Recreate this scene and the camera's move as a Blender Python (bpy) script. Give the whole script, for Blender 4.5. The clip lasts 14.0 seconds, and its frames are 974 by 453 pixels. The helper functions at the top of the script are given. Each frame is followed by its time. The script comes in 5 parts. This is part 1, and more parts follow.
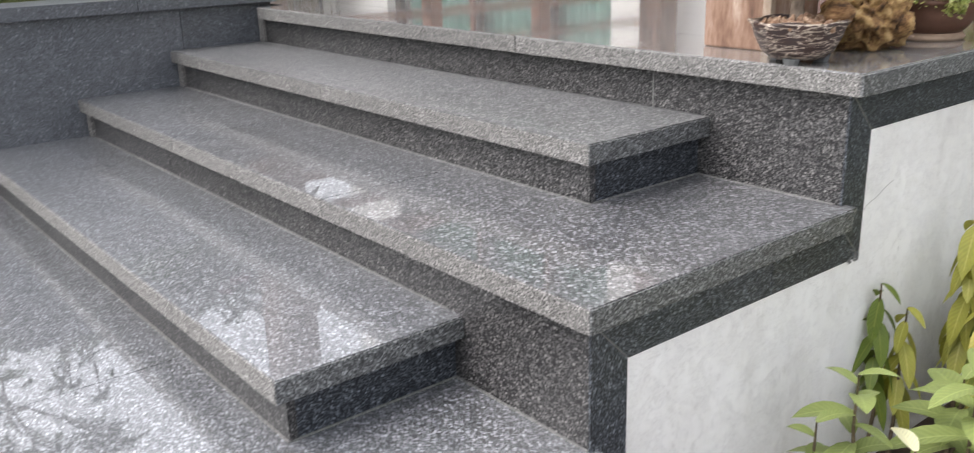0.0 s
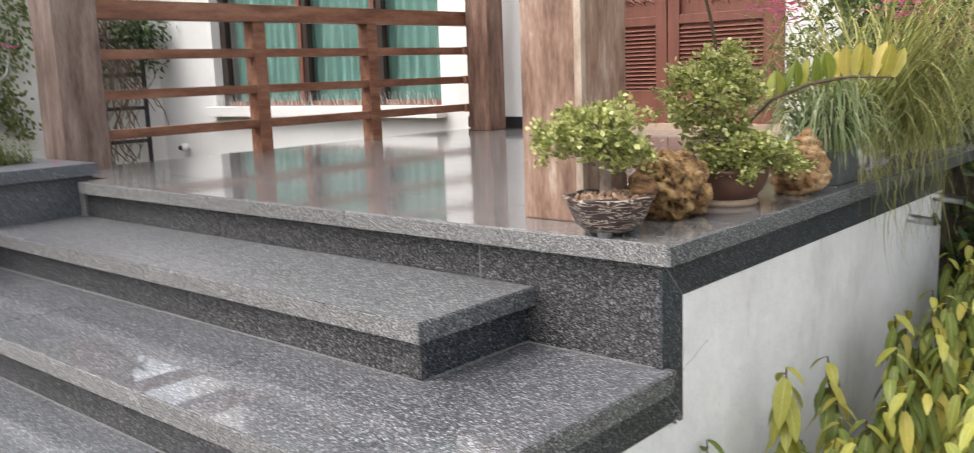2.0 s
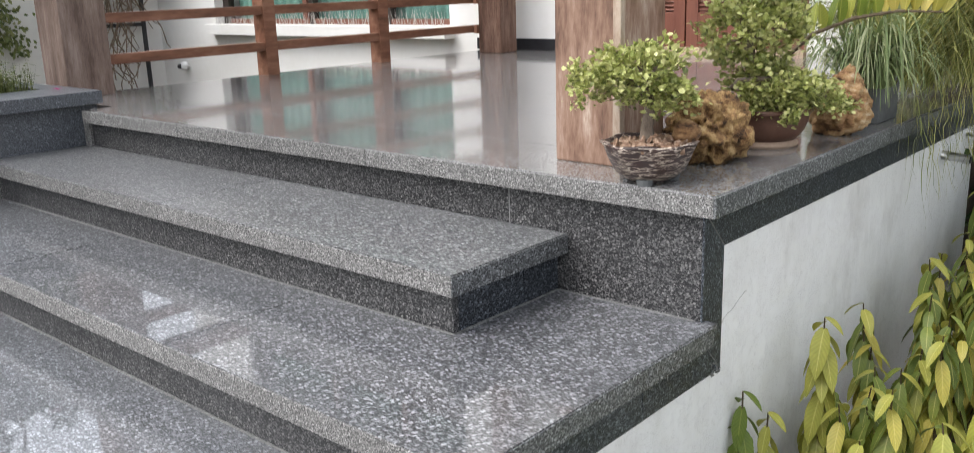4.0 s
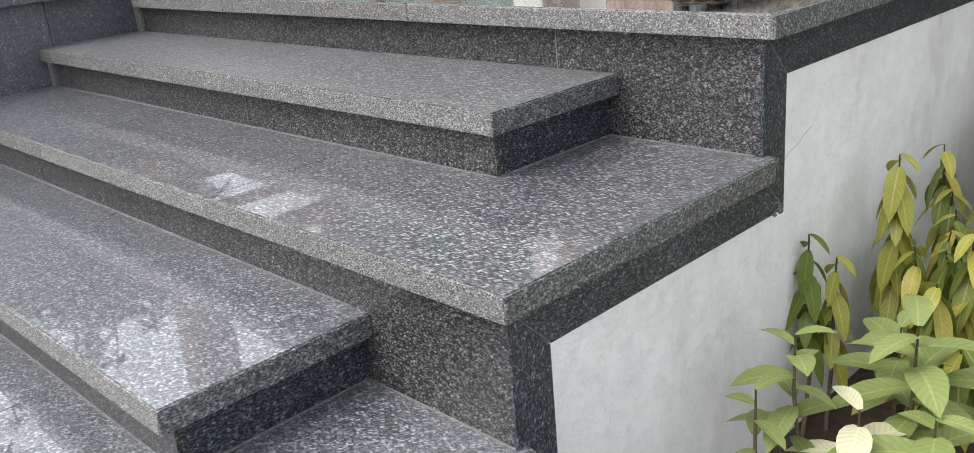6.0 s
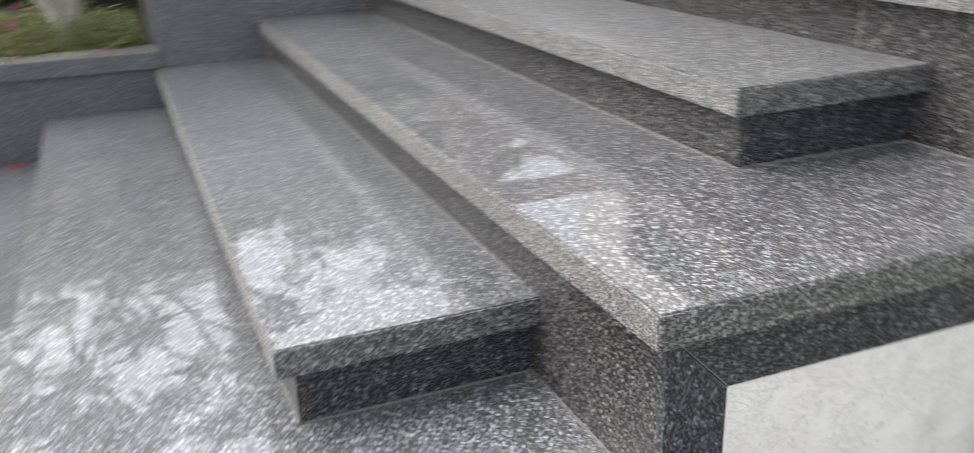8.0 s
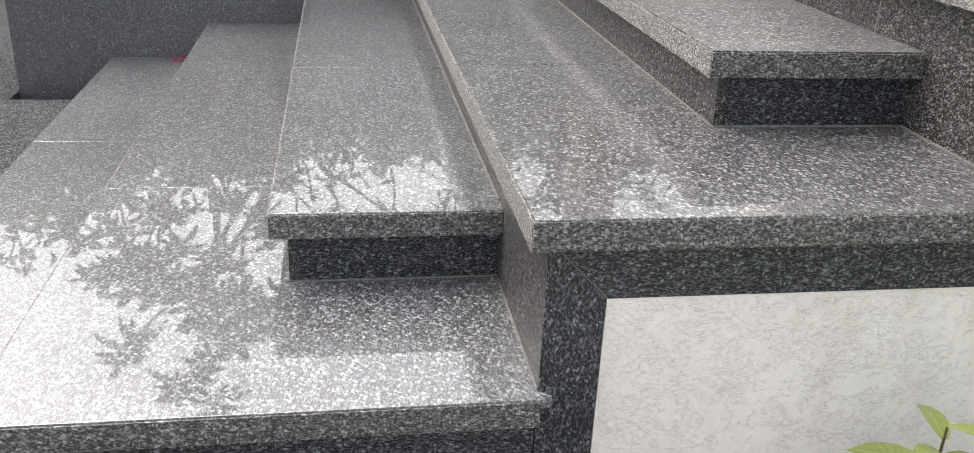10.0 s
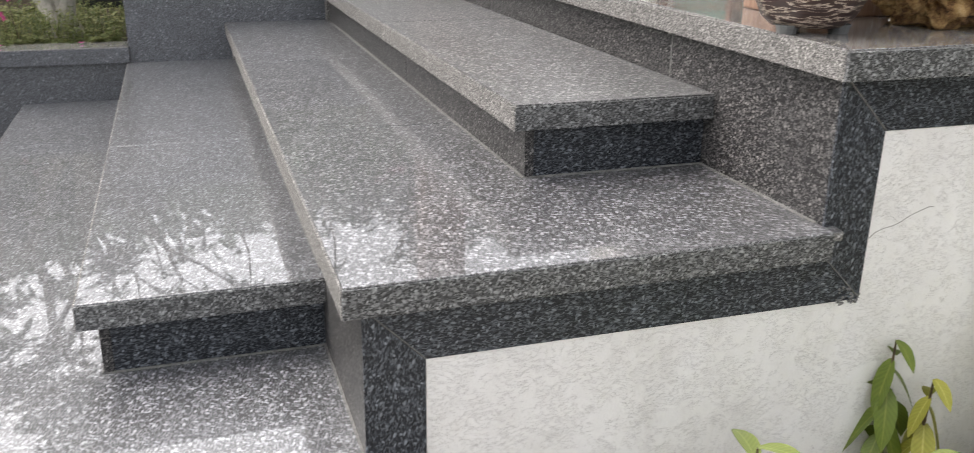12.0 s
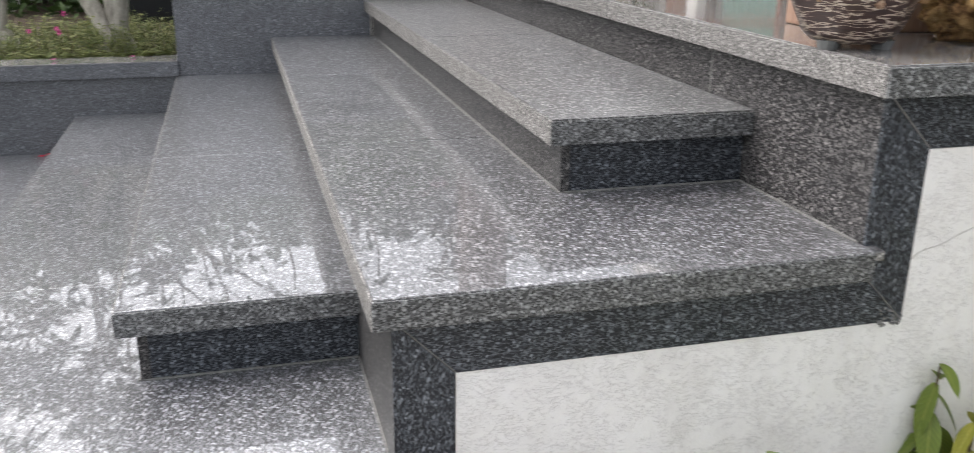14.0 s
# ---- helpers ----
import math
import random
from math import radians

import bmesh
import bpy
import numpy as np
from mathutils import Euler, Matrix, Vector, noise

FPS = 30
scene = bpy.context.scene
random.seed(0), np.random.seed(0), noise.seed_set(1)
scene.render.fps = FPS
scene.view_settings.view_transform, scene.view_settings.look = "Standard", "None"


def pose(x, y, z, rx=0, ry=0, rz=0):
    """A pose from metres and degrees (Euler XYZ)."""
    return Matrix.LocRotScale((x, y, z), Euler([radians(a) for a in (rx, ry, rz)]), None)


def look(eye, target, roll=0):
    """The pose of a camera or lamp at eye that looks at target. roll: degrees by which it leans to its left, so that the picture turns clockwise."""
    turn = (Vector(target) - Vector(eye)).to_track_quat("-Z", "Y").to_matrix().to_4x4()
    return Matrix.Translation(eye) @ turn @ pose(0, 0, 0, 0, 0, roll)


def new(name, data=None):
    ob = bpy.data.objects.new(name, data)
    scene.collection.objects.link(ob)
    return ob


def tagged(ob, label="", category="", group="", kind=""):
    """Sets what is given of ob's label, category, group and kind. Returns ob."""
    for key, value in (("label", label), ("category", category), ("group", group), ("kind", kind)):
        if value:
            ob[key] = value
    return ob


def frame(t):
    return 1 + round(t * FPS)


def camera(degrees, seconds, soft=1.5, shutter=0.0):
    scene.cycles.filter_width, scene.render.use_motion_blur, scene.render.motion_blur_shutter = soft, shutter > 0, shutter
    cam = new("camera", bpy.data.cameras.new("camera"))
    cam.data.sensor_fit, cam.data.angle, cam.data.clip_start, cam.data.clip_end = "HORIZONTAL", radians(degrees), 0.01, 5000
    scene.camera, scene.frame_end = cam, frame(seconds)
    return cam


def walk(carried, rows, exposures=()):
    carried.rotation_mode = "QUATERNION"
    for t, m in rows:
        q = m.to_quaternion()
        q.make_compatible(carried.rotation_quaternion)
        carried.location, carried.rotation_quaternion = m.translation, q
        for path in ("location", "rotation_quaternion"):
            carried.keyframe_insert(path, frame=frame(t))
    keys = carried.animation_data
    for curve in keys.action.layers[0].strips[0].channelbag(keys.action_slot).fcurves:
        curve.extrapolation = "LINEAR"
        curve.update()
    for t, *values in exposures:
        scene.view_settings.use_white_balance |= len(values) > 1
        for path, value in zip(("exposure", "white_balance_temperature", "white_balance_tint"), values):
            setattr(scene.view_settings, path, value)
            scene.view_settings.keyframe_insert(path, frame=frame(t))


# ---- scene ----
cam = camera(55.7, 14.0, soft=0.8, shutter=0.65)
PATH = [
    (0, (1.1, -1.112, 1.007), (-0.387, 0.071, 0.383), -1.7),
    (0.5, (1.103, -1.084, 1.023), (-0.344, 0.172, 0.452), -1.7),
    (1, (1.115, -1.06, 1.043), (-0.253, 0.315, 0.555), -1.5),
    (1.5, (1.13, -1.069, 1.059), (-0.149, 0.415, 0.656), -1.2),
    (2, (1.128, -1.073, 1.09), (-0.178, 0.405, 0.76), -2.1),
    (2.2, (1.12, -1.075, 1.1), (-0.214, 0.375, 0.755), -2.9),
    (4.3, (0.976, -1.04, 1.153), (-0.294, 0.395, 0.58), -1.9),
    (4.5, (0.977, -1.041, 1.139), (-0.291, 0.374, 0.514), -2.1),
    (5, (0.996, -1.042, 1.063), (-0.292, 0.32, 0.367), -2.2),
    (5.5, (1.0, -1.041, 1.015), (-0.338, 0.27, 0.312), -4.3),
    (6, (0.994, -0.961, 0.957), (-0.374, 0.329, 0.274), -5.2),
    (6.5, (0.977, -0.855, 0.895), (-0.441, 0.386, 0.227), -5.4),
    (7, (0.895, -0.764, 0.861), (-0.551, 0.44, 0.184), -2.6),
    (7.5, (0.859, -0.692, 0.854), (-0.746, 0.295, 0.185), -1.1),
    (8, (0.903, -0.595, 0.859), (-0.835, 0.099, 0.153), -1.7),
    (8.2, (0.961, -0.531, 0.846), (-0.826, 0.013, 0.13), 0.7),
    (10.3, (1.275, -0.27, 0.881), (-0.535, 0.036, 0.085), 2.7),
    (10.5, (1.279, -0.258, 0.882), (-0.532, 0.088, 0.108), 2.5),
    (11, (1.278, -0.233, 0.882), (-0.518, 0.23, 0.134), 2.2),
    (11.5, (1.278, -0.214, 0.889), (-0.514, 0.307, 0.168), 1.3),
    (12, (1.281, -0.193, 0.896), (-0.504, 0.399, 0.217), 0.8),
    (12.5, (1.29, -0.178, 0.899), (-0.489, 0.451, 0.236), 0.5),
    (13, (1.295, -0.168, 0.901), (-0.485, 0.479, 0.258), 0.4),
    (13.5, (1.291, -0.169, 0.899), (-0.501, 0.438, 0.248), 0.3),
    (14, (1.284, -0.171, 0.892), (-0.54, 0.33, 0.244), 0.6),
]
walk(cam, [(t, look(eye, target, roll)) for t, eye, target, roll in PATH], [(0.0, 1.4, 6500, 12), (2.0, 1.3, 6500, 12), (4.6, 1.22, 6300, 10), (6.4, 1.24, 6400, 10), (7.1, 1.38, 6450, 10), (8.2, 1.35, 6600, 11), (10.3, 1.35, 6850, 12), (12.0, 1.35, 6800, 12), (14.0, 1.35, 6600, 12)])

# ---------- world, sun ----------
world = bpy.data.worlds.new("overcast_sky")
scene.world = world
world.use_nodes = True
wn = world.node_tree.nodes
wl = world.node_tree.links
sky = wn.new("ShaderNodeTexSky")
sky.sky_type = "NISHITA"
sky.sun_disc = False
sky.sun_elevation = radians(56)
sky.sun_rotation = radians(214)
sky.air_density, sky.dust_density, sky.ozone_density = 1.0, 4.0, 1.0
pale = wn.new("ShaderNodeHueSaturation")
pale.inputs["Saturation"].default_value = 0.22
wl.new(sky.outputs[0], pale.inputs["Color"])
wl.new(pale.outputs[0], wn["Background"].inputs["Color"])
wn["Background"].inputs["Strength"].default_value = 0.15
sun_data = bpy.data.lights.new("sun", "SUN")
sun_data.energy = 0.55
sun_data.angle = radians(60)
sun_data.color = (1.0, 0.95, 0.9)
sun = new("sun", sun_data)
sun.matrix_world = look((-1.5, -2.2, 4.0), (0, 0, 0))


# ---------- materials ----------
def mat(name):
    m = bpy.data.materials.new(name)
    m.use_nodes = True
    return m, m.node_tree.nodes, m.node_tree.links, m.node_tree.nodes["Principled BSDF"]


def coords(n, l, scale, kind="Object"):
    tc = n.new("ShaderNodeTexCoord")
    mp = n.new("ShaderNodeMapping")
    mp.inputs["Scale"].default_value = scale
    l.new(tc.outputs[kind], mp.inputs["Vector"])
    return mp.outputs["Vector"]


def noise_tex(n, l, vec, scale, detail=3, rough=0.55):
    t = n.new("ShaderNodeTexNoise")
    t.inputs["Scale"].default_value = scale
    t.inputs["Detail"].default_value = detail
    t.inputs["Roughness"].default_value = rough
    l.new(vec, t.inputs["Vector"])
    return t.outputs["Fac"]


def ramp(n, l, fac, stops):
    r = n.new("ShaderNodeValToRGB")
    els = r.color_ramp.elements
    while len(els) < len(stops):
        els.new(0.5)
    for e, (p, c) in zip(els, stops):
        e.position = p
        e.color = (*c, 1) if len(c) == 3 else c
    l.new(fac, r.inputs["Fac"])
    return r.outputs["Color"]


def mix(n, l, a, b, fac, mode="MIX"):
    m = n.new("ShaderNodeMix")
    m.data_type = "RGBA"
    m.blend_type = mode
    for s, v in ((m.inputs[6], a), (m.inputs[7], b)):
        if isinstance(v, tuple):
            s.default_value = (*v, 1)
        else:
            l.new(v, s)
    if isinstance(fac, float):
        m.inputs[0].default_value = fac
    else:
        l.new(fac, m.inputs[0])
    return m.outputs[2]


def math_node(n, l, op, a, b=0.0):
    m = n.new("ShaderNodeMath")
    m.operation = op
    for s, v in ((m.inputs[0], a), (m.inputs[1], b)):
        if isinstance(v, (int, float)):
            s.default_value = v
        else:
            l.new(v, s)
    return m.outputs[0]


def bump(n, l, bsdf, height, strength, distance):
    b = n.new("ShaderNodeBump")
    b.inputs["Strength"].default_value = strength
    b.inputs["Distance"].default_value = distance
    l.new(height, b.inputs["Height"])
    l.new(b.outputs[0], bsdf.inputs["Normal"])


def granite(name, stretch, ground, flake, rough, density=0.3, warm=0.0, spec=0.6, stain=0.5, relief=0.1, wax=0.0, wipe=(1, 1, 1), haze=0.08, deep=0.25, flake_size=1.0):
    """Speckled granite: fine dark grains with long pale flakes, cloudy dust and water marks."""
    m, n, l, b = mat(name)
    v = coords(n, l, stretch)

    def turned(angle):
        """Long cells laid askew to the cut of the stone."""
        tc = n.new("ShaderNodeTexCoord")
        spin, squash = n.new("ShaderNodeMapping"), n.new("ShaderNodeMapping")
        spin.inputs["Rotation"].default_value = (angle * 0.9, angle * 0.8, angle)
        squash.inputs["Scale"].default_value = stretch
        l.new(tc.outputs["Object"], spin.inputs["Vector"])
        l.new(spin.outputs[0], squash.inputs["Vector"])
        return squash.outputs[0]

    def cells(scale, vec=None):
        vor = n.new("ShaderNodeTexVoronoi")
        vor.inputs["Scale"].default_value = scale
        l.new(vec or v, vor.inputs["Vector"])
        sep = n.new("ShaderNodeSeparateColor")
        l.new(vor.outputs["Color"], sep.inputs[0])
        return sep.outputs[0], sep.outputs[1], vor.outputs["Distance"]

    r1, _, _ = cells(430)
    fine = noise_tex(n, l, v, 520, 2, 0.6)
    grain = math_node(n, l, "ADD", math_node(n, l, "MULTIPLY", r1, 0.55), math_node(n, l, "MULTIPLY", fine, 0.45))
    body = ramp(n, l, grain, [(0.2, tuple(c * deep for c in ground)), (0.5, ground), (0.8, tuple(0.55 * c + 0.45 * f for c, f in zip(ground, flake)))])
    mask = None
    for angle, scale in ((0.35, 185 / flake_size), (-0.75, 235 / flake_size)):
        r2, tint, dist = cells(scale, turned(angle))
        picked = ramp(n, l, r2, [(1 - density * 0.62 - 0.03, (0, 0, 0)), (1 - density * 0.62 + 0.03, (1, 1, 1))])
        inner = ramp(n, l, dist, [(0.34, (1, 1, 1)), (0.6, (0, 0, 0))])
        one = math_node(n, l, "MULTIPLY", math_node(n, l, "MULTIPLY", picked, inner), math_node(n, l, "ADD", math_node(n, l, "MULTIPLY", tint, 0.7), 0.3))
        mask = math_node(n, l, "MAXIMUM", mask, one) if mask else one
    v1 = coords(n, l, wipe)
    cloud = noise_tex(n, l, v1, 3.0, 3, 0.45)
    fleck = noise_tex(n, l, v1, 24, 4, 0.6)
    dust = ramp(n, l, cloud, [(0.25, (0.4, 0.4, 0.4)), (0.72, (1, 1, 1))])
    film = ramp(n, l, grain, [(0.2, (0.08, 0.08, 0.082)), (0.5, (0.20 + warm, 0.202 + warm * 0.6, 0.21)), (0.8, (0.32 + warm, 0.322 + warm * 0.6, 0.33))])
    dusty = mix(n, l, mix(n, l, body, film, math_node(n, l, "MULTIPLY", dust, 0.5 * stain)), flake, math_node(n, l, "MULTIPLY", mask, math_node(n, l, "SUBTRACT", 1.0, math_node(n, l, "MULTIPLY", dust, 0.12))))
    info = n.new("ShaderNodeObjectInfo")
    tone = math_node(n, l, "ADD", math_node(n, l, "MULTIPLY", info.outputs["Random"], 0.2), 0.9)
    tone = math_node(n, l, "MULTIPLY", tone, math_node(n, l, "ADD", math_node(n, l, "MULTIPLY", fleck, 0.4), 0.8))
    g = n.new("ShaderNodeCombineColor")
    for i in range(3):
        l.new(tone, g.inputs[i])
    l.new(mix(n, l, dusty, g.outputs[0], 1.0, "MULTIPLY"), b.inputs["Base Color"])
    r = math_node(n, l, "ADD", math_node(n, l, "MULTIPLY", dust, haze), rough)
    r = math_node(n, l, "ADD", r, math_node(n, l, "MULTIPLY", math_node(n, l, "SUBTRACT", fleck, 0.5), rough * 0.12))
    l.new(r, b.inputs["Roughness"])
    b.inputs["Specular IOR Level"].default_value = spec
    b.inputs["Coat Weight"].default_value = wax
    b.inputs["Coat Roughness"].default_value = 0.02
    b.inputs["Coat IOR"].default_value = 1.95
    bump(n, l, b, grain, relief, 0.0005)
    return m


M_TREAD = granite("granite_polished", (0.42, 1, 1), (0.032, 0.036, 0.044), (0.45, 0.47, 0.50), 0.28, 0.38, spec=1.0, stain=0.6, relief=0.01, wax=1.0, haze=0.12, deep=0.15, flake_size=1.15)
M_WORN = granite("granite_worn_tread", (0.42, 1, 1), (0.026, 0.028, 0.03), (0.43, 0.435, 0.432), 0.27, 0.38, spec=0.5, stain=0.5, relief=0.01, wax=0.0, haze=0.05, deep=0.12, wipe=(1.0, 1.4, 1), flake_size=1.2)
M_DUSTY = granite("granite_dusty_tread", (0.42, 1, 1), (0.026, 0.028, 0.033), (0.45, 0.46, 0.48), 0.24, 0.38, spec=0.7, stain=0.4, relief=0.012, wax=0.8, haze=0.16, deep=0.2, flake_size=1.2)
M_EDGE = granite("granite_flamed_edge", (0.9, 1.3, 1.3), (0.098, 0.096, 0.092), (0.48, 0.47, 0.45), 0.5, 0.38, warm=0.02, spec=0.3, relief=0.6)
M_RISER = granite("granite_riser", (0.5, 1, 0.8), (0.014, 0.0138, 0.0145), (0.27, 0.262, 0.255), 0.3, 0.2, warm=0.0, spec=0.25, stain=0.22, relief=0.12, flake_size=0.9)
M_SIDE = granite("granite_side_band", (1, 0.42, 1), (0.017, 0.021, 0.028), (0.23, 0.255, 0.285), 0.25, 0.2, spec=0.25, stain=0.12, relief=0.1)
M_SIDEV = granite("granite_side_upright", (1, 1, 0.42), (0.017, 0.021, 0.028), (0.23, 0.255, 0.285), 0.25, 0.2, spec=0.25, stain=0.12, relief=0.1)
M_WALLG = granite("granite_wall_cladding", (1, 1, 1), (0.062, 0.07, 0.082), (0.30, 0.32, 0.35), 0.3, 0.12, spec=0.4, stain=0.4, relief=0.06, deep=0.55, flake_size=1.5)
M_COPING_SHEEN = granite("granite_coping_sheen", (1, 1, 1), (0.2, 0.2, 0.195), (0.40, 0.40, 0.39), 0.2, 0.2, warm=0.03, spec=0.6, stain=1.0, relief=0.04, wax=0.5, deep=0.6, flake_size=1.3)
M_DECK = granite("deck_stone", (0.7, 0.7, 1), (0.15, 0.145, 0.142), (0.30, 0.295, 0.29), 0.045, 0.2, warm=0.02, spec=0.8, stain=1.0, relief=0.02, wax=0.15, wipe=(0.8, 2.6, 1), haze=0.06)
M_ENDLIP = granite("granite_end_edge", (1, 0.5, 1), (0.056, 0.059, 0.061), (0.38, 0.395, 0.4), 0.3, 0.32, spec=0.35, stain=0.2, relief=0.2)


def simple(name, stops, scale, rough=0.6, stretch=(1, 1, 1), bump_strength=0.3, bump_dist=0.002, spec=0.4, metal=0.0, detail=5, kind="Object"):
    m, n, l, b = mat(name)
    v = coords(n, l, stretch, kind)
    a = noise_tex(n, l, v, scale, detail, 0.62)
    fine = noise_tex(n, l, v, scale * 9, 3, 0.6)
    f = math_node(n, l, "ADD", math_node(n, l, "MULTIPLY", a, 0.75), math_node(n, l, "MULTIPLY", fine, 0.25))
    l.new(ramp(n, l, f, stops), b.inputs["Base Color"])
    b.inputs["Roughness"].default_value = rough
    b.inputs["Specular IOR Level"].default_value = spec
    b.inputs["Metallic"].default_value = metal
    bump(n, l, b, f, bump_strength, bump_dist)
    return m


def plaster():
    """White textured paint with short curly trowel marks and grey weathering."""
    m, n, l, b = mat("white_textured_plaster")
    v = coords(n, l, (1, 1, 1))
    warpn = n.new("ShaderNodeTexNoise")
    warpn.inputs["Scale"].default_value = 14
    l.new(v, warpn.inputs["Vector"])
    warped = n.new("ShaderNodeMixRGB")
    warped.blend_type = "ADD"
    warped.inputs[0].default_value = 0.03
    l.new(v, warped.inputs[1])
    l.new(warpn.outputs["Color"], warped.inputs[2])
    st = n.new("ShaderNodeMapping")
    st.inputs["Scale"].default_value = (1, 0.5, 1.4)
    l.new(warped.outputs[0], st.inputs["Vector"])
    curl = noise_tex(n, l, st.outputs[0], 125, 4, 0.6)
    line = math_node(n, l, "ABSOLUTE", math_node(n, l, "SUBTRACT", curl, 0.5))
    patch = noise_tex(n, l, v, 17, 6, 0.72)
    groove = ramp(n, l, line, [(0.004, (0, 0, 0)), (0.02, (1, 1, 1))])
    keep = ramp(n, l, patch, [(0.44, (1, 1, 1)), (0.5, (0, 0, 0))])
    relief = math_node(n, l, "MAXIMUM", groove, keep)
    big = noise_tex(n, l, coords(n, l, (1, 1.6, 0.8)), 2.4, 7, 0.7)
    base = ramp(n, l, big, [(0.34, (0.70, 0.695, 0.675)), (0.46, (0.80, 0.80, 0.785)), (0.62, (0.85, 0.853, 0.845))])
    # Grooves are darkened here too, painting the shade of their relief.
    col = mix(n, l, (0.36, 0.35, 0.33), base, math_node(n, l, "ADD", math_node(n, l, "MULTIPLY", relief, 0.4), 0.6))
    l.new(col, b.inputs["Base Color"])
    b.inputs["Roughness"].default_value = 0.8
    b.inputs["Specular IOR Level"].default_value = 0.25
    grit = noise_tex(n, l, v, 220, 3, 0.6)
    h = math_node(n, l, "ADD", relief, math_node(n, l, "MULTIPLY", grit, 0.5))
    bump(n, l, b, h, 0.55, 0.0022)
    return m


def leafy(name, stops, rough=0.45, translucent=0.3):
    """Leaf colour that varies from leaf to leaf, with a faint mottling."""
    m, n, l, b = mat(name)
    geo = n.new("ShaderNodeNewGeometry")
    v = coords(n, l, (1, 1, 1))
    mott = noise_tex(n, l, v, 60, 3, 0.6)
    f = math_node(n, l, "ADD", math_node(n, l, "MULTIPLY", geo.outputs["Random Per Island"], 0.8), math_node(n, l, "MULTIPLY", mott, 0.25))
    c = ramp(n, l, f, stops)
    tc = n.new("ShaderNodeTexCoord")
    uv = n.new("ShaderNodeSeparateXYZ")
    l.new(tc.outputs["UV"], uv.inputs[0])
    across = math_node(n, l, "ABSOLUTE", math_node(n, l, "SUBTRACT", uv.outputs[0], 0.5))
    wave = math_node(n, l, "SINE", math_node(n, l, "MULTIPLY", math_node(n, l, "SUBTRACT", uv.outputs[1], math_node(n, l, "MULTIPLY", across, 0.45)), 62.0))
    vein = math_node(n, l, "MULTIPLY", math_node(n, l, "ADD", wave, 1.0), 0.5)
    shade = math_node(n, l, "ADD", math_node(n, l, "MULTIPLY", vein, 0.13), 0.87)
    rib = ramp(n, l, across, [(0.0, (1, 1, 1)), (0.06, (0, 0, 0))])
    sc = n.new("ShaderNodeCombineColor")
    for i in range(3):
        l.new(shade, sc.inputs[i])
    c = mix(n, l, mix(n, l, c, sc.outputs[0], 1.0, "MULTIPLY"), tuple(min(1.0, v * 1.25 + 0.02) for v in stops[-1][1]), math_node(n, l, "MULTIPLY", rib, 0.35))
    l.new(c, b.inputs["Base Color"])
    b.inputs["Roughness"].default_value = rough
    b.inputs["Specular IOR Level"].default_value = 0.4
    tr = n.new("ShaderNodeBsdfTranslucent")
    l.new(c, tr.inputs["Color"])
    ms = n.new("ShaderNodeMixShader")
    ms.inputs[0].default_value = translucent
    l.new(b.outputs[0], ms.inputs[1])
    l.new(tr.outputs[0], ms.inputs[2])
    l.new(ms.outputs[0], n["Material Output"].inputs["Surface"])
    bump(n, l, b, vein, 0.25, 0.001)
    return m


M_PLASTER = plaster()
M_HOUSE = simple("house_white_paint", [(0.3, (0.72, 0.70, 0.66)), (0.7, (0.80, 0.79, 0.76))], 1.6, 0.75, bump_strength=0.15)
M_WOOD = simple("weathered_brown_wood", [(0.38, (0.085, 0.042, 0.027)), (0.5, (0.16, 0.088, 0.06)), (0.64, (0.26, 0.16, 0.118))], 8, 0.55, (2.2, 2.2, 0.35), 0.4, 0.002)
M_PILLAR = simple("faded_teak_pillar", [(0.36, (0.10, 0.055, 0.038)), (0.45, (0.20, 0.115, 0.077)), (0.51, (0.27, 0.168, 0.118)), (0.56, (0.32, 0.212, 0.158)), (0.64, (0.48, 0.38, 0.30))], 7, 0.65, (1.5, 1.5, 0.35), 0.7, 0.004, detail=8)
M_GREYWOOD = simple("greyed_brown_wood", [(0.36, (0.10, 0.066, 0.05)), (0.5, (0.185, 0.13, 0.105)), (0.66, (0.29, 0.225, 0.19))], 7, 0.6, (2.0, 2.0, 0.35), 0.5, 0.003, detail=7)
M_RAIL = simple("brown_rail_wood", [(0.36, (0.11, 0.046, 0.025)), (0.5, (0.20, 0.088, 0.05)), (0.65, (0.29, 0.15, 0.095))], 6, 0.5, (2.5, 0.4, 2.5), 0.3, 0.0015)
M_DOOR = simple("red_brown_door_wood", [(0.3, (0.12, 0.042, 0.028)), (0.7, (0.20, 0.078, 0.05))], 6, 0.4, (3, 3, 0.4), 0.2, 0.001)
M_DARKWOOD = simple("dark_window_wood", [(0.3, (0.022, 0.016, 0.014)), (0.7, (0.06, 0.042, 0.034))], 7, 0.45, (3, 3, 0.4), 0.2, 0.001)
M_REDWOOD = simple("reddish_mullion_wood", [(0.3, (0.14, 0.06, 0.04)), (0.7, (0.22, 0.10, 0.07))], 7, 0.45, (3, 3, 0.4), 0.2, 0.001)
M_CURTAIN = simple("green_curtain_cloth", [(0.3, (0.11, 0.22, 0.185)), (0.7, (0.19, 0.33, 0.28))], 5, 0.85, (4, 4, 0.6), 0.2, 0.002, 0.1)
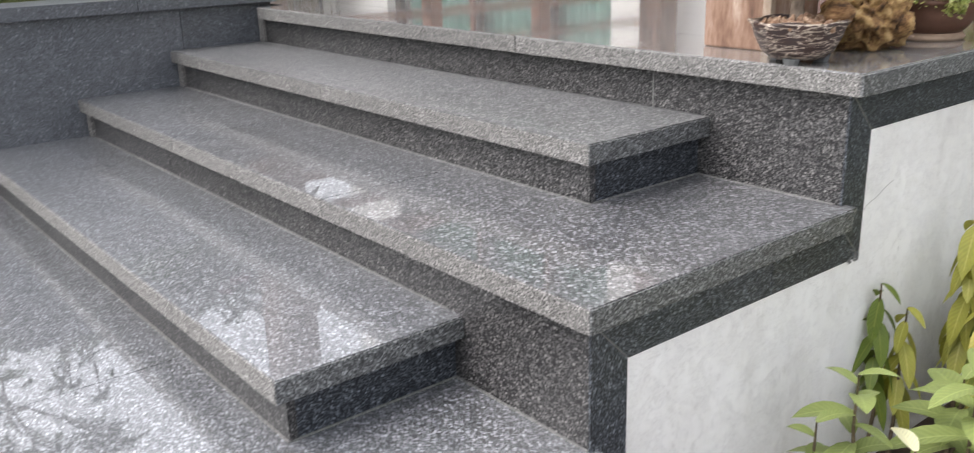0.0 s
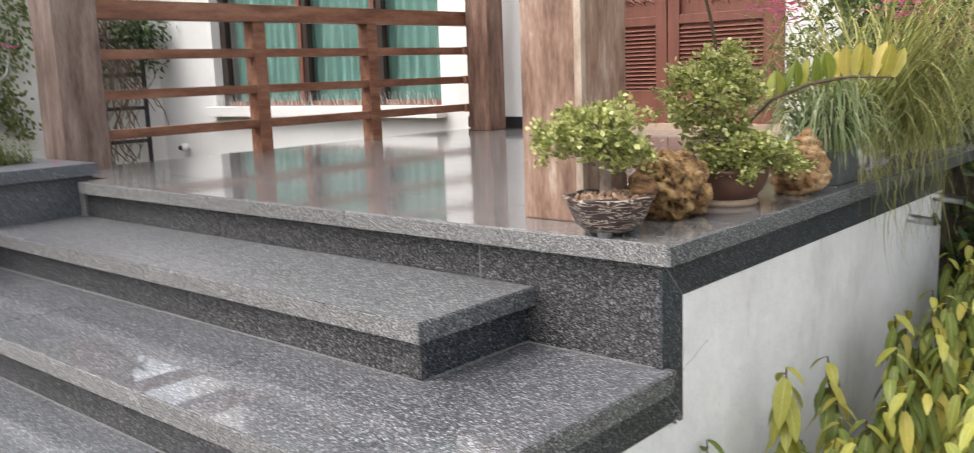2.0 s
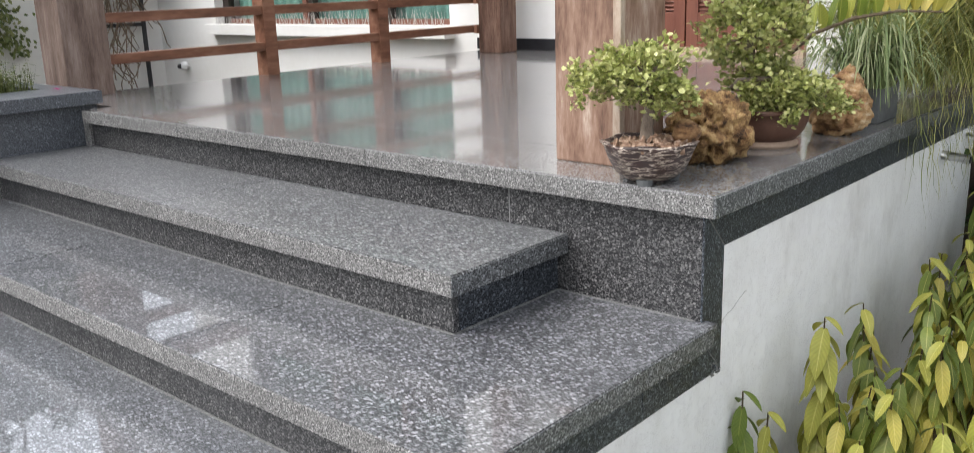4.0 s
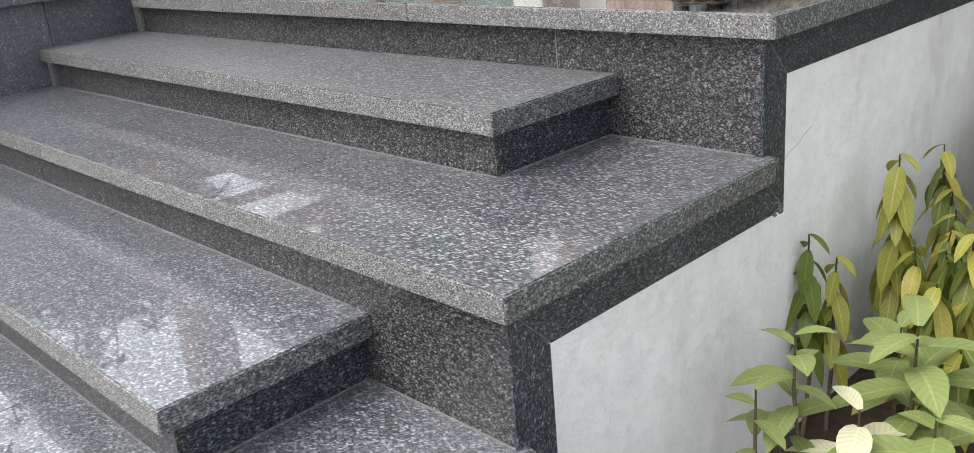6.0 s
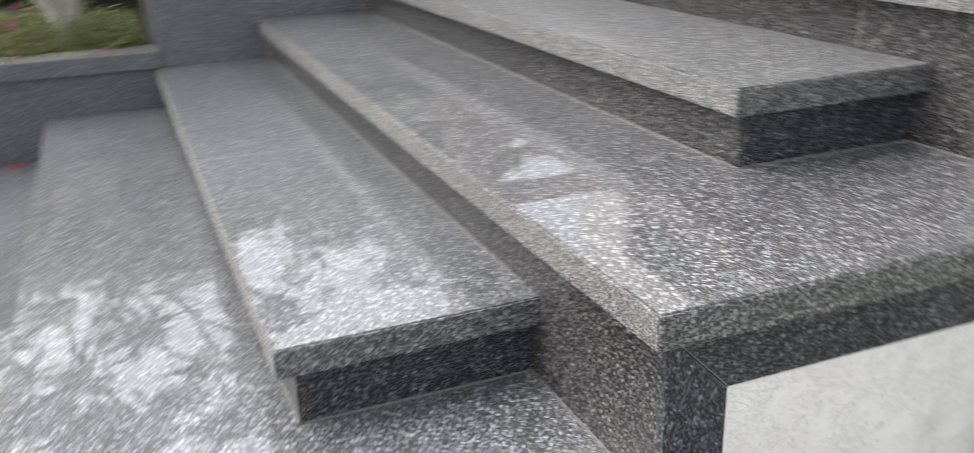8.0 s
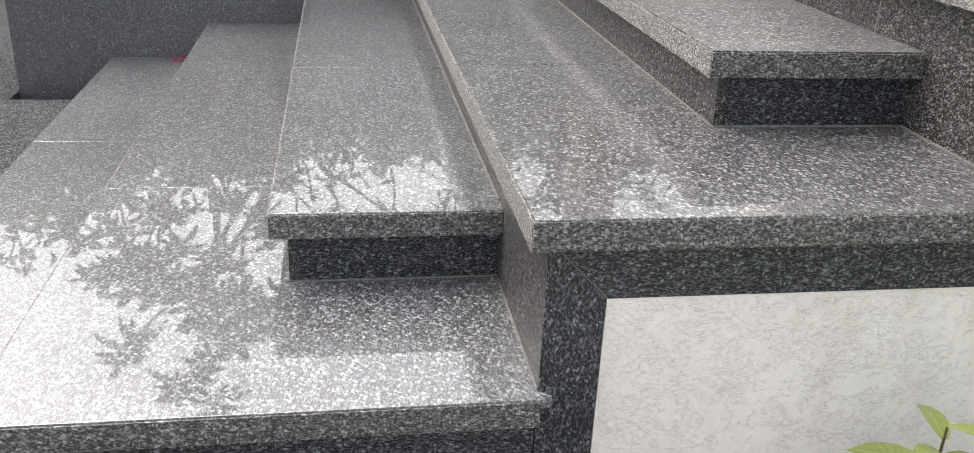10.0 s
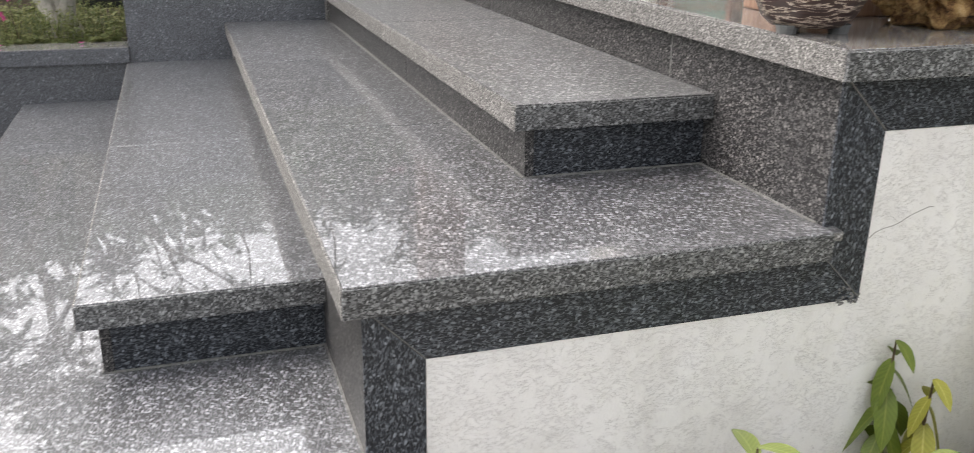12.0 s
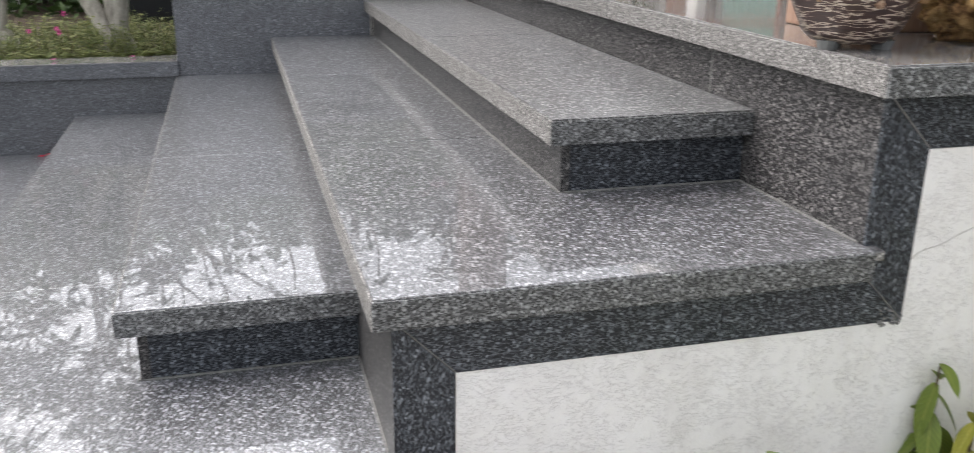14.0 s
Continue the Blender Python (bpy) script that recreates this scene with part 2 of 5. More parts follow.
M_BLACK = simple("black_skirting", [(0.3, (0.012, 0.012, 0.014)), (0.7, (0.03, 0.03, 0.033))], 9, 0.4)
M_DARKPANEL = simple("dark_grey_panel", [(0.3, (0.008, 0.01, 0.013)), (0.7, (0.02, 0.024, 0.03))], 4, 0.5)
M_SPIKE = simple("clear_bird_spikes", [(0.3, (0.42, 0.40, 0.37)), (0.7, (0.55, 0.53, 0.5))], 30, 0.35)
M_SOIL = simple("garden_soil", [(0.3, (0.035, 0.024, 0.017)), (0.55, (0.07, 0.05, 0.036)), (0.75, (0.13, 0.10, 0.075))], 22, 0.95, bump_strength=0.9, bump_dist=0.02)
M_MULCH = simple("bark_chips", [(0.3, (0.14, 0.07, 0.045)), (0.5, (0.27, 0.17, 0.11)), (0.72, (0.5, 0.40, 0.30))], 90, 0.8, bump_strength=0.6, bump_dist=0.004)
# The lowest, near-black tone paints shade into the rock's crevices.
M_ROCK = simple("porous_tan_rock", [(0.38, (0.03, 0.016, 0.008)), (0.46, (0.19, 0.10, 0.04)), (0.56, (0.40, 0.255, 0.105)), (0.72, (0.60, 0.46, 0.26))], 26, 0.85, bump_strength=1.0, bump_dist=0.01, detail=8)
M_ROCK2 = simple("layered_pale_rock", [(0.36, (0.05, 0.026, 0.014)), (0.46, (0.24, 0.125, 0.055)), (0.58, (0.42, 0.27, 0.13)), (0.68, (0.62, 0.52, 0.38))], 18, 0.85, (0.7, 0.7, 2.2), 0.9, 0.008, detail=7)
M_TERRA = simple("brown_glazed_clay", [(0.3, (0.085, 0.04, 0.026)), (0.7, (0.15, 0.075, 0.05))], 18, 0.45, bump_strength=0.2)
M_PALECLAY = simple("pale_unglazed_clay", [(0.3, (0.34, 0.24, 0.17)), (0.7, (0.46, 0.34, 0.25))], 40, 0.8)
M_GREYPOT = simple("grey_concrete_pot", [(0.3, (0.08, 0.085, 0.085)), (0.7, (0.15, 0.155, 0.155))], 30, 0.8)
M_BARK = simple("grey_bonsai_bark", [(0.3, (0.08, 0.06, 0.045)), (0.55, (0.20, 0.155, 0.12)), (0.75, (0.36, 0.29, 0.23))], 40, 0.85, (1, 1, 0.4), 0.8, 0.004)
M_PALEBARK = simple("pale_smooth_bark", [(0.34, (0.10, 0.09, 0.07)), (0.48, (0.24, 0.225, 0.19)), (0.62, (0.38, 0.365, 0.31))], 14, 0.75, (1, 1, 0.5), 0.4, 0.004)
M_TWIG = simple("brown_twig", [(0.3, (0.07, 0.05, 0.03)), (0.7, (0.17, 0.13, 0.08))], 60, 0.8)
M_BOUNCE = simple("pale_bounce_ground", [(0.3, (0.36, 0.35, 0.33)), (0.7, (0.5, 0.49, 0.47))], 8, 0.85, bump_strength=0.4)
M_STEEL = simple("brushed_steel", [(0.3, (0.5, 0.5, 0.5)), (0.7, (0.62, 0.62, 0.62))], 60, 0.32, metal=1.0)
M_WHITE = simple("white_plastic", [(0.3, (0.7, 0.7, 0.69)), (0.7, (0.78, 0.78, 0.77))], 20, 0.4)
M_GROUND = simple("garden_ground", [(0.3, (0.06, 0.048, 0.034)), (0.5, (0.09, 0.08, 0.055)), (0.7, (0.14, 0.13, 0.09))], 3, 0.95, bump_strength=0.8, bump_dist=0.05)
M_FLOOR = granite("lower_floor_stone", (0.7, 0.7, 1), (0.055, 0.06, 0.066), (0.3, 0.31, 0.32), 0.08, 0.25, spec=0.9, relief=0.02)
M_JADE = leafy("succulent_leaf", [(0.05, (0.06, 0.09, 0.02)), (0.3, (0.28, 0.32, 0.075)), (0.65, (0.49, 0.51, 0.18)), (1.0, (0.68, 0.66, 0.33))], 0.38, 0.22)
M_YELLOW = leafy("yellowing_leaf", [(0.05, (0.07, 0.11, 0.02)), (0.32, (0.20, 0.25, 0.05)), (0.58, (0.37, 0.37, 0.07)), (0.82, (0.56, 0.48, 0.10)), (1.0, (0.70, 0.62, 0.22))], 0.42, 0.25)
M_GREENLEAF = leafy("green_leaf", [(0.05, (0.12, 0.17, 0.05)), (0.5, (0.22, 0.28, 0.085)), (1.0, (0.38, 0.42, 0.17))], 0.36, 0.25)
M_CREAM = leafy("cream_leaf", [(0.1, (0.72, 0.70, 0.42)), (0.9, (0.80, 0.78, 0.55))], 0.5, 0.3)
M_GRASSBLADE = leafy("long_grass_blade", [(0.05, (0.07, 0.09, 0.025)), (0.45, (0.27, 0.30, 0.075)), (0.8, (0.50, 0.47, 0.16)), (1.0, (0.56, 0.5, 0.25))], 0.45, 0.25)
M_DARKLEAF = leafy("dark_tree_leaf", [(0.05, (0.02, 0.045, 0.012)), (0.6, (0.05, 0.095, 0.025)), (1.0, (0.09, 0.15, 0.045))], 0.5, 0.2)
M_HERB = leafy("low_garden_herb", [(0.05, (0.06, 0.09, 0.025)), (0.5, (0.16, 0.20, 0.06)), (1.0, (0.32, 0.33, 0.13))], 0.6, 0.25)
M_SPIDER = leafy("striped_green_blade", [(0.05, (0.13, 0.19, 0.07)), (0.5, (0.27, 0.34, 0.14)), (1.0, (0.50, 0.52, 0.30))], 0.4, 0.25)
M_PINK = leafy("pink_petal", [(0.1, (0.55, 0.05, 0.25)), (0.9, (0.78, 0.14, 0.42))], 0.5, 0.3)


M_DRYVINE = simple("dry_vine_bark", [(0.3, (0.10, 0.07, 0.045)), (0.7, (0.28, 0.21, 0.15))], 30, 0.85)
M_OLIVE = leafy("olive_leaf", [(0.05, (0.07, 0.12, 0.02)), (0.6, (0.15, 0.21, 0.035)), (1.0, (0.36, 0.36, 0.07))], 0.4, 0.25)
M_FROND = leafy("yellow_green_frond", [(0.05, (0.10, 0.16, 0.02)), (0.5, (0.26, 0.31, 0.05)), (1.0, (0.50, 0.46, 0.09))], 0.45, 0.3)
M_FRONDTIP = leafy("yellow_frond_tip", [(0.05, (0.30, 0.29, 0.05)), (0.5, (0.50, 0.42, 0.08)), (1.0, (0.66, 0.53, 0.16))], 0.45, 0.3)
M_RED = leafy("red_petal", [(0.1, (0.5, 0.02, 0.05)), (0.9, (0.7, 0.05, 0.1))], 0.5, 0.3)


def pot_glaze():
    """Dark brown pot glaze broken by pale wavy streaks."""
    m, n, l, b = mat("streaked_brown_glaze")
    v = coords(n, l, (0.7, 0.7, 4.6))
    a = noise_tex(n, l, v, 26, 3, 0.55)
    streak = math_node(n, l, "ABSOLUTE", math_node(n, l, "SUBTRACT", a, 0.5))
    c = ramp(n, l, streak, [(0.0, (0.50, 0.44, 0.36)), (0.018, (0.40, 0.33, 0.27)), (0.035, (0.045, 0.022, 0.018)), (0.2, (0.028, 0.016, 0.014))])
    l.new(c, b.inputs["Base Color"])
    b.inputs["Roughness"].default_value = 0.35
    bump(n, l, b, streak, 0.5, 0.004)
    return m


def clear_glass():
    m, n, l, b = mat("clear_glass")
    b.inputs["Transmission Weight"].default_value = 1.0
    b.inputs["Roughness"].default_value = 0.01
    b.inputs["IOR"].default_value = 1.05
    b.inputs["Specular IOR Level"].default_value = 0.6
    return m


M_GLASS = clear_glass()
M_GLAZE = pot_glaze()


# ---------- building helpers ----------
class Build:
    """Collects vertices and faces for one mesh."""

    def __init__(self):
        self.v, self.f, self.uv = [], [], []

    def box(self, x0, x1, y0, y1, z0, z1):
        i = len(self.v)
        self.v += [(x, y, z) for z in (z0, z1) for x, y in ((x0, y0), (x1, y0), (x1, y1), (x0, y1))]
        self.f += [tuple(i + k for k in q) for q in ((3, 2, 1, 0), (4, 5, 6, 7), (0, 1, 5, 4), (1, 2, 6, 5), (2, 3, 7, 6), (3, 0, 4, 7))]
        return self

    def prism(self, pts, axis, a, b):
        """A prism over 2D points, drawn out along the axis from a to b."""
        i, k = len(self.v), len(pts)
        for h in (a, b):
            for p, q in pts:
                self.v.append((h, p, q) if axis == "x" else (p, h, q) if axis == "y" else (p, q, h))
        self.f.append(tuple(range(i + k - 1, i - 1, -1)))
        self.f.append(tuple(range(i + k, i + 2 * k)))
        for j in range(k):
            m = (j + 1) % k
            self.f.append((i + j, i + m, i + k + m, i + k + j))
        return self

    def tube(self, pts, radii, sides=6):
        i0 = len(self.v)
        up = Vector((0.31, 0.52, 0.8))
        for j, p in enumerate(pts):
            p = Vector(p)
            d = (Vector(pts[min(j + 1, len(pts) - 1)]) - Vector(pts[max(j - 1, 0)])).normalized()
            s = d.cross(up)
            s = s.normalized() if s.length > 1e-4 else Vector((1, 0, 0))
            t = d.cross(s)
            for k in range(sides):
                a = 2 * math.pi * k / sides
                self.v.append(tuple(p + radii[j] * (math.cos(a) * s + math.sin(a) * t)))
        for j in range(len(pts) - 1):
            for k in range(sides):
                m = (k + 1) % sides
                a = i0 + j * sides
                self.f.append((a + k, a + m, a + sides + m, a + sides + k))
        self.f.append(tuple(i0 + k for k in range(sides)))
        e = i0 + (len(pts) - 1) * sides
        self.f.append(tuple(e + k for k in range(sides - 1, -1, -1)))
        return self

    def leaf(self, base, way, side, length, width, droop=0.3, fold=0.18, steps=4, round_tip=False):
        """A leaf blade with a folded midrib that droops towards its tip."""
        way, side = Vector(way).normalized(), Vector(side)
        side = (side - way * side.dot(way))
        side = side.normalized() if side.length > 1e-4 else way.orthogonal().normalized()
        nor = way.cross(side)
        if nor.z < 0:
            nor = -nor
        i = len(self.v)
        base = Vector(base)
        for j in range(steps + 1):
            u = j / steps
            w = width * 0.5 * (math.sin(math.pi * min(1, u * 0.94 + 0.06)) ** (0.5 if round_tip else 0.68))
            c = base + way * (length * u) - Vector((0, 0, droop * length * u * u))
            self.v.append(tuple(c - side * w + nor * (fold * w)))
            self.v.append(tuple(c))
            self.v.append(tuple(c + side * w + nor * (fold * w)))
            self.uv += [(0.0, u), (0.5, u), (1.0, u)]
        for j in range(steps):
            a = i + 3 * j
            self.f += [(a, a + 1, a + 4, a + 3), (a + 1, a + 2, a + 5, a + 4)]
        return self

    def blade(self, pts, width):
        """A narrow grass blade along points."""
        i = len(self.v)
        for j, p in enumerate(pts):
            p = Vector(p)
            d = Vector(pts[min(j + 1, len(pts) - 1)]) - Vector(pts[max(j - 1, 0)])
            s = d.cross(Vector((0, 0, 1)))
            s = s.normalized() if s.length > 1e-5 else Vector((1, 0, 0))
            w = width * 0.5 * (1 - (j / (len(pts) - 1)) ** 2 * 0.9)
            self.v += [tuple(p - s * w), tuple(p + s * w)]
        for j in range(len(pts) - 1):
            a = i + 2 * j
            self.f.append((a, a + 1, a + 3, a + 2))
        return self

    def lathe(self, profile, cx, cy, seg=40, wave=None):
        """A turned form from (radius, z) pairs; wave(angle, j) shifts radius and height."""
        i0, k = len(self.v), len(profile)
        for s in range(seg):
            a = 2 * math.pi * s / seg
            for j, (r, z) in enumerate(profile):
                dr, dz = wave(a, j) if wave else (0, 0)
                self.v.append((cx + (r + dr) * math.cos(a), cy + (r + dr) * math.sin(a), z + dz))
        for s in range(seg):
            m = (s + 1) % seg
            for j in range(k - 1):
                self.f.append((i0 + s * k + j, i0 + m * k + j, i0 + m * k + j + 1, i0 + s * k + j + 1))
        return self

    def mesh(self, name, bevel=0.0, smooth=False):
        me = bpy.data.meshes.new(name)
        me.from_pydata(self.v, [], self.f)
        me.update()
        if self.uv and len(self.uv) == len(self.v):
            layer = me.uv_layers.new(name="leaf")
            order = np.zeros(len(me.loops), dtype=np.int32)
            me.loops.foreach_get("vertex_index", order)
            layer.data.foreach_set("uv", np.array(self.uv, dtype=np.float32)[order].ravel())
        if bevel:
            bm = bmesh.new()
            bm.from_mesh(me)
            bmesh.ops.recalc_face_normals(bm, faces=bm.faces)
            bmesh.ops.bevel(bm, geom=list(bm.edges), offset=bevel, segments=2, affect="EDGES", profile=0.6)
            bm.to_mesh(me)
            bm.free()
        if smooth:
            me.polygons.foreach_set("use_smooth", [True] * len(me.polygons))
        return me


def thing(name, at, label, category, group="", kind=""):
    ob = new(name)
    ob.empty_display_size = 0.1
    ob.location = at
    ob.matrix_basis = Matrix.Translation(at)
    return tagged(ob, label, category, group, kind)


def world_of(ob):
    m = ob.matrix_basis.copy()
    while ob.parent:
        m = ob.parent.matrix_basis @ ob.matrix_parent_inverse @ m
        ob = ob.parent
    return m


def part(name, build, material, parent=None, label="", bevel=0.0, smooth=False):
    me = build.mesh(name, bevel, smooth)
    me.materials.append(material)
    ob = new(name, me)
    if parent:
        ob.parent = parent
        ob.matrix_parent_inverse = world_of(parent).inverted()
    if label:
        tagged(ob, label)
    return ob


def solo(name, build, material, label, category, kind="", group="", bevel=0.0, smooth=False):
    return tagged(part(name, build, material, None, "", bevel, smooth), label, category, group, kind)


def box_part(name, x0, x1, y0, y1, z0, z1, material, parent, label="", bevel=0.0):
    return part(name, Build().box(x0, x1, y0, y1, z0, z1), material, parent, label, bevel)


rnd = random.Random(7)


def rv(a, b):
    return rnd.uniform(a, b)


# ---------- the granite steps ----------
RISE, GO, NOSE, LIP, SLAB = 0.165, 0.434, 0.036, 0.0545, 0.02
WEST = -3.135
FRONT = {-1: -1.322, 0: -0.882, 1: -0.434, 2: 0.0, 3: 0.434, 4: 0.857}
END = {-1: -0.438, 0: -0.004, 1: -0.438, 2: 0.0, 3: -0.438, 4: 0.008}
CUTS = {-1: (-1.9,), 0: (-2.1, -1.02), 1: (-1.62,), 2: (-2.05, -1.0), 3: (-1.75,), 4: (-2.3, -1.2)}
JOINT = 0.0012


def spans(a, b, cuts):
    pts = [a, *cuts, b]
    return [(p + (JOINT if i else 0), q - (JOINT if i < len(pts) - 2 else 0)) for i, (p, q) in enumerate(zip(pts, pts[1:]))]


def tread_slab(parent, x0, x1, y0, y1, z, deep=None, edge=False):
    """One polished slab with a thick flamed lip along its front; the slab at the open end turns back beside the short step above."""
    if deep:
        xi, y2 = deep
        top = Build().prism([(x0, y0 + 0.004), (x1, y0 + 0.004), (x1, y2), (xi, y2), (xi, y1), (x0, y1)], "z", z - 0.018, z)
    else:
        y2 = y1
        top = Build().box(x0, x1, y0 + 0.004, y1, z - 0.018, z)
    part("tread", top, {3: M_WORN, 2: M_DUSTY}.get(round(z / RISE), M_TREAD), parent, bevel=0.0015)
    part("front_lip", Build().box(x0, x1, y0, y0 + NOSE + 0.012, z - LIP, z - 0.0035), M_EDGE, parent, "rough flamed stone edge", 0.0018)
    if edge:
        part("end_lip", Build().box(x1 - NOSE, x1 + 0.004, y0 + 0.0015, y2 - SLAB, z - LIP + 0.0006, z - 0.0035), M_ENDLIP, parent, "grey stone end edge", 0.0018)


def granite_step(k):
    z, y0, xe = k * RISE, FRONT[k], END[k]
    back = FRONT[k + 1] + NOSE + SLAB
    short = END[1] - NOSE - SLAB
    st = thing("granite_step", ((WEST + xe) / 2, y0 + 0.2, z - RISE), "polished grey speckled granite garden step with thick rough edge", "step", "granite steps")
    sp = spans(WEST, xe - 0.004, CUTS[k])
    for i, (a, b) in enumerate(sp):
        last = i == len(sp) - 1
        deep = (short, FRONT[k + 2] + NOSE + SLAB) if last and k % 2 == 0 else None
        tread_slab(st, a, b, y0, back, z, deep, last)
    ry, low_z = y0 + NOSE, z - RISE
    if k % 2:
        runs = [(a, b, low_z) for a, b in spans(WEST + 0.055, xe - NOSE + 0.002, (-1.55,))]
    else:
        runs = [(a, b, low_z) for a, b in spans(WEST + 0.055, short, (-2.2, -1.15))]
        runs.append((short + 0.001, SX - 0.0055, low_z - RISE))
    for a, b, zz in runs:
        part("riser", Build().box(a, b, ry, ry + SLAB, zz, z - LIP + 0.002), M_RISER, st, "", 0.001)
        part("mortar_line", Build().box(a, b, ry - 0.004, ry + 0.004, zz, zz + 0.003), M_PALEGROUT, st, "thin pale grout line")
    box_part("filler_piece", WEST, WEST + 0.053, ry - 0.012, ry + 0.03, low_z, z - LIP + 0.002, M_EDGE, st, "pale rough stone filler strip", 0.002)
    if k % 2:
        xs = xe - NOSE
        mid = ry + (back - ry) * 0.62
        for a, b in spans(ry + 0.001, back - SLAB, (mid,) if k == 3 else ()):
            part("end_riser", Build().box(xs - SLAB, xs, a, b, low_z, z - LIP + 0.002), M_SIDE, st, "dark blue-grey granite end panel", 0.001)
        part("mortar_line", Build().box(xs - 0.004, xs + 0.004, ry, back - SLAB, low_z, low_z + 0.003), M_PALEGROUT, st, "thin pale grout line")
    return st


SX = -0.035
M_PALEGROUT = simple("pale_grout", [(0.3, (0.10, 0.10, 0.1)), (0.7, (0.26, 0.26, 0.25))], 60, 0.9)
for k in (-1, 0, 1, 2, 3):
    granite_step(k)

# ---------- the deck ----------
DZ, DY, DX = 4 * RISE, FRONT[4], END[4]
DECK_W, DECK_N = -3.76, 4.45
deck = thing("floor_deck", (-1.8, 2.6, DZ - 0.1), "polished grey stone terrace floor with thick granite edge", "floor", kind="structure")
for i, (a, b) in enumerate(spans(WEST + 0.05, DX - 0.004, CUTS[4])):
    part("edge_slab", Build().box(a, b, DY + 0.004, DY + 0.36, DZ - 0.018, DZ), M_DECK, deck, "", 0.0015)
    part("front_lip", Build().box(a, b, DY, DY + NOSE + 0.012, DZ - LIP, DZ - 0.0035), M_EDGE, deck, "rough flamed stone edge", 0.0018)
for a, b in spans(DY + 0.001, DECK_N, (2.05, 3.3)):
    part("end_lip", Build().box(DX - NOSE, DX + 0.004, a, b, DZ - LIP + 0.0006, DZ - 0.0035), M_ENDLIP, deck, "grey stone end edge", 0.0018)
NX, NY = 6, 6
xs = [DECK_W + (DX - 0.004 - DECK_W) * i / NX for i in range(NX + 1)]
ys = [DY + 0.362 + (DECK_N - DY - 0.362) * j / NY for j in range(NY + 1)]
for i in range(NX):
    for j in range(NY):
        part("floor_tile", Build().box(xs[i] + 0.001, xs[i + 1] - 0.001, ys[j] + 0.001, ys[j + 1] - 0.001, DZ - 0.018, DZ), M_DECK, deck)
part("edge_slab", Build().box(DECK_W, WEST + 0.049, 1.0, DY + 0.36, DZ - 0.018, DZ), M_DECK, deck)
part("deck_core", Build().box(DECK_W, DX - 0.06, DY + 0.062, DECK_N, -0.5, DZ - 0.0205), M_SOIL, deck, "hidden rough masonry core")
dry = DY + NOSE
for a, b in spans(WEST + 0.055, SX - 0.0055, (-2.0, -0.641)):
    part("riser", Build().box(a, b, dry, dry + SLAB, 2 * RISE, DZ - LIP + 0.002), M_RISER, deck, "", 0.001)
box_part("filler_piece", WEST, WEST + 0.053, dry - 0.012, dry + 0.03, 3 * RISE, DZ - LIP + 0.002, M_EDGE, deck, "pale rough stone filler strip", 0.002)
part("mortar_line", Build().box(END[3] - NOSE, SX - 0.02, dry - 0.004, dry + 0.004, 2 * RISE, 2 * RISE + 0.003), M_PALEGROUT, deck, "thin pale grout line")
part("mortar_line", Build().box(-0.6425, -0.6395, dry - 0.0015, dry + 0.004, 3 * RISE, DZ - LIP), M_PALEGROUT, deck, "thin pale grout line")

# ---------- white side wall with its stepped granite border ----------
BAND, BED = 0.105, -0.52
z2, z4 = 2 * RISE - LIP + 0.002, DZ - LIP + 0.002
ya, yb, yend = NOSE, dry, 3.3
side = thing("wall_side", (SX - 0.1, 1.6, BED), "white textured plaster retaining wall bordered with dark granite", "wall", kind="structure")
part("plaster_face", Build().prism([(ya + BAND, BED), (yend, BED), (yend, z4 - BAND), (yb + BAND, z4 - BAND), (yb + BAND, z2 - BAND), (ya + BAND, z2 - BAND)], "x", SX - 0.2, SX - 0.001), M_PLASTER, side)
part("border_piece", Build().prism([(ya, BED), (ya + BAND - 0.001, BED), (ya + BAND - 0.001, z2 - BAND), (ya, z2)], "x", SX - 0.005, SX + 0.001), M_SIDEV, side, "", 0.0008)
part("border_piece", Build().prism([(ya + 0.0015, z2), (ya + BAND, z2 - BAND + 0.001), (0.62, z2 - BAND + 0.001), (0.62, z2)], "x", SX - 0.005, SX + 0.001), M_SIDE, side, "", 0.0008)
part("border_piece", Build().prism([(0.6215, z2), (0.6215, z2 - BAND + 0.001), (yb + BAND - 0.002, z2 - BAND + 0.001), (yb, z2)], "x", SX - 0.005, SX + 0.001), M_SIDE, side, "", 0.0008)
part("border_piece", Build().prism([(yb, z2 + 0.0015), (yb + BAND - 0.001, z2 - BAND + 0.002), (yb + BAND - 0.001, z4 - BAND), (yb, z4)], "x", SX - 0.005, SX + 0.001), M_SIDEV, side, "", 0.0008)
for a, b in spans(yb, yend, (2.1,)):
    lead = BAND if a == yb else 0
    part("border_piece", Build().prism([(a + 0.0015, z4), (a + lead, z4 - BAND + 0.001), (b, z4 - BAND + 0.001), (b, z4)], "x", SX - 0.005, SX + 0.001), M_SIDE, side, "", 0.0008)
for y, z in ((ya, z2), (yb, z2), (yb, z4)):
    part("mortar_line", Build().prism([(y + 0.002, z - 0.0005), (y + 0.0045, z - 0.0005), (y + BAND + 0.001, z - BAND + 0.0025), (y + BAND - 0.0015, z - BAND + 0.0025)], "x", SX - 0.01, SX + 0.0022), M_PALEGROUT, side, "thin pale grout line")
crumb = Build()
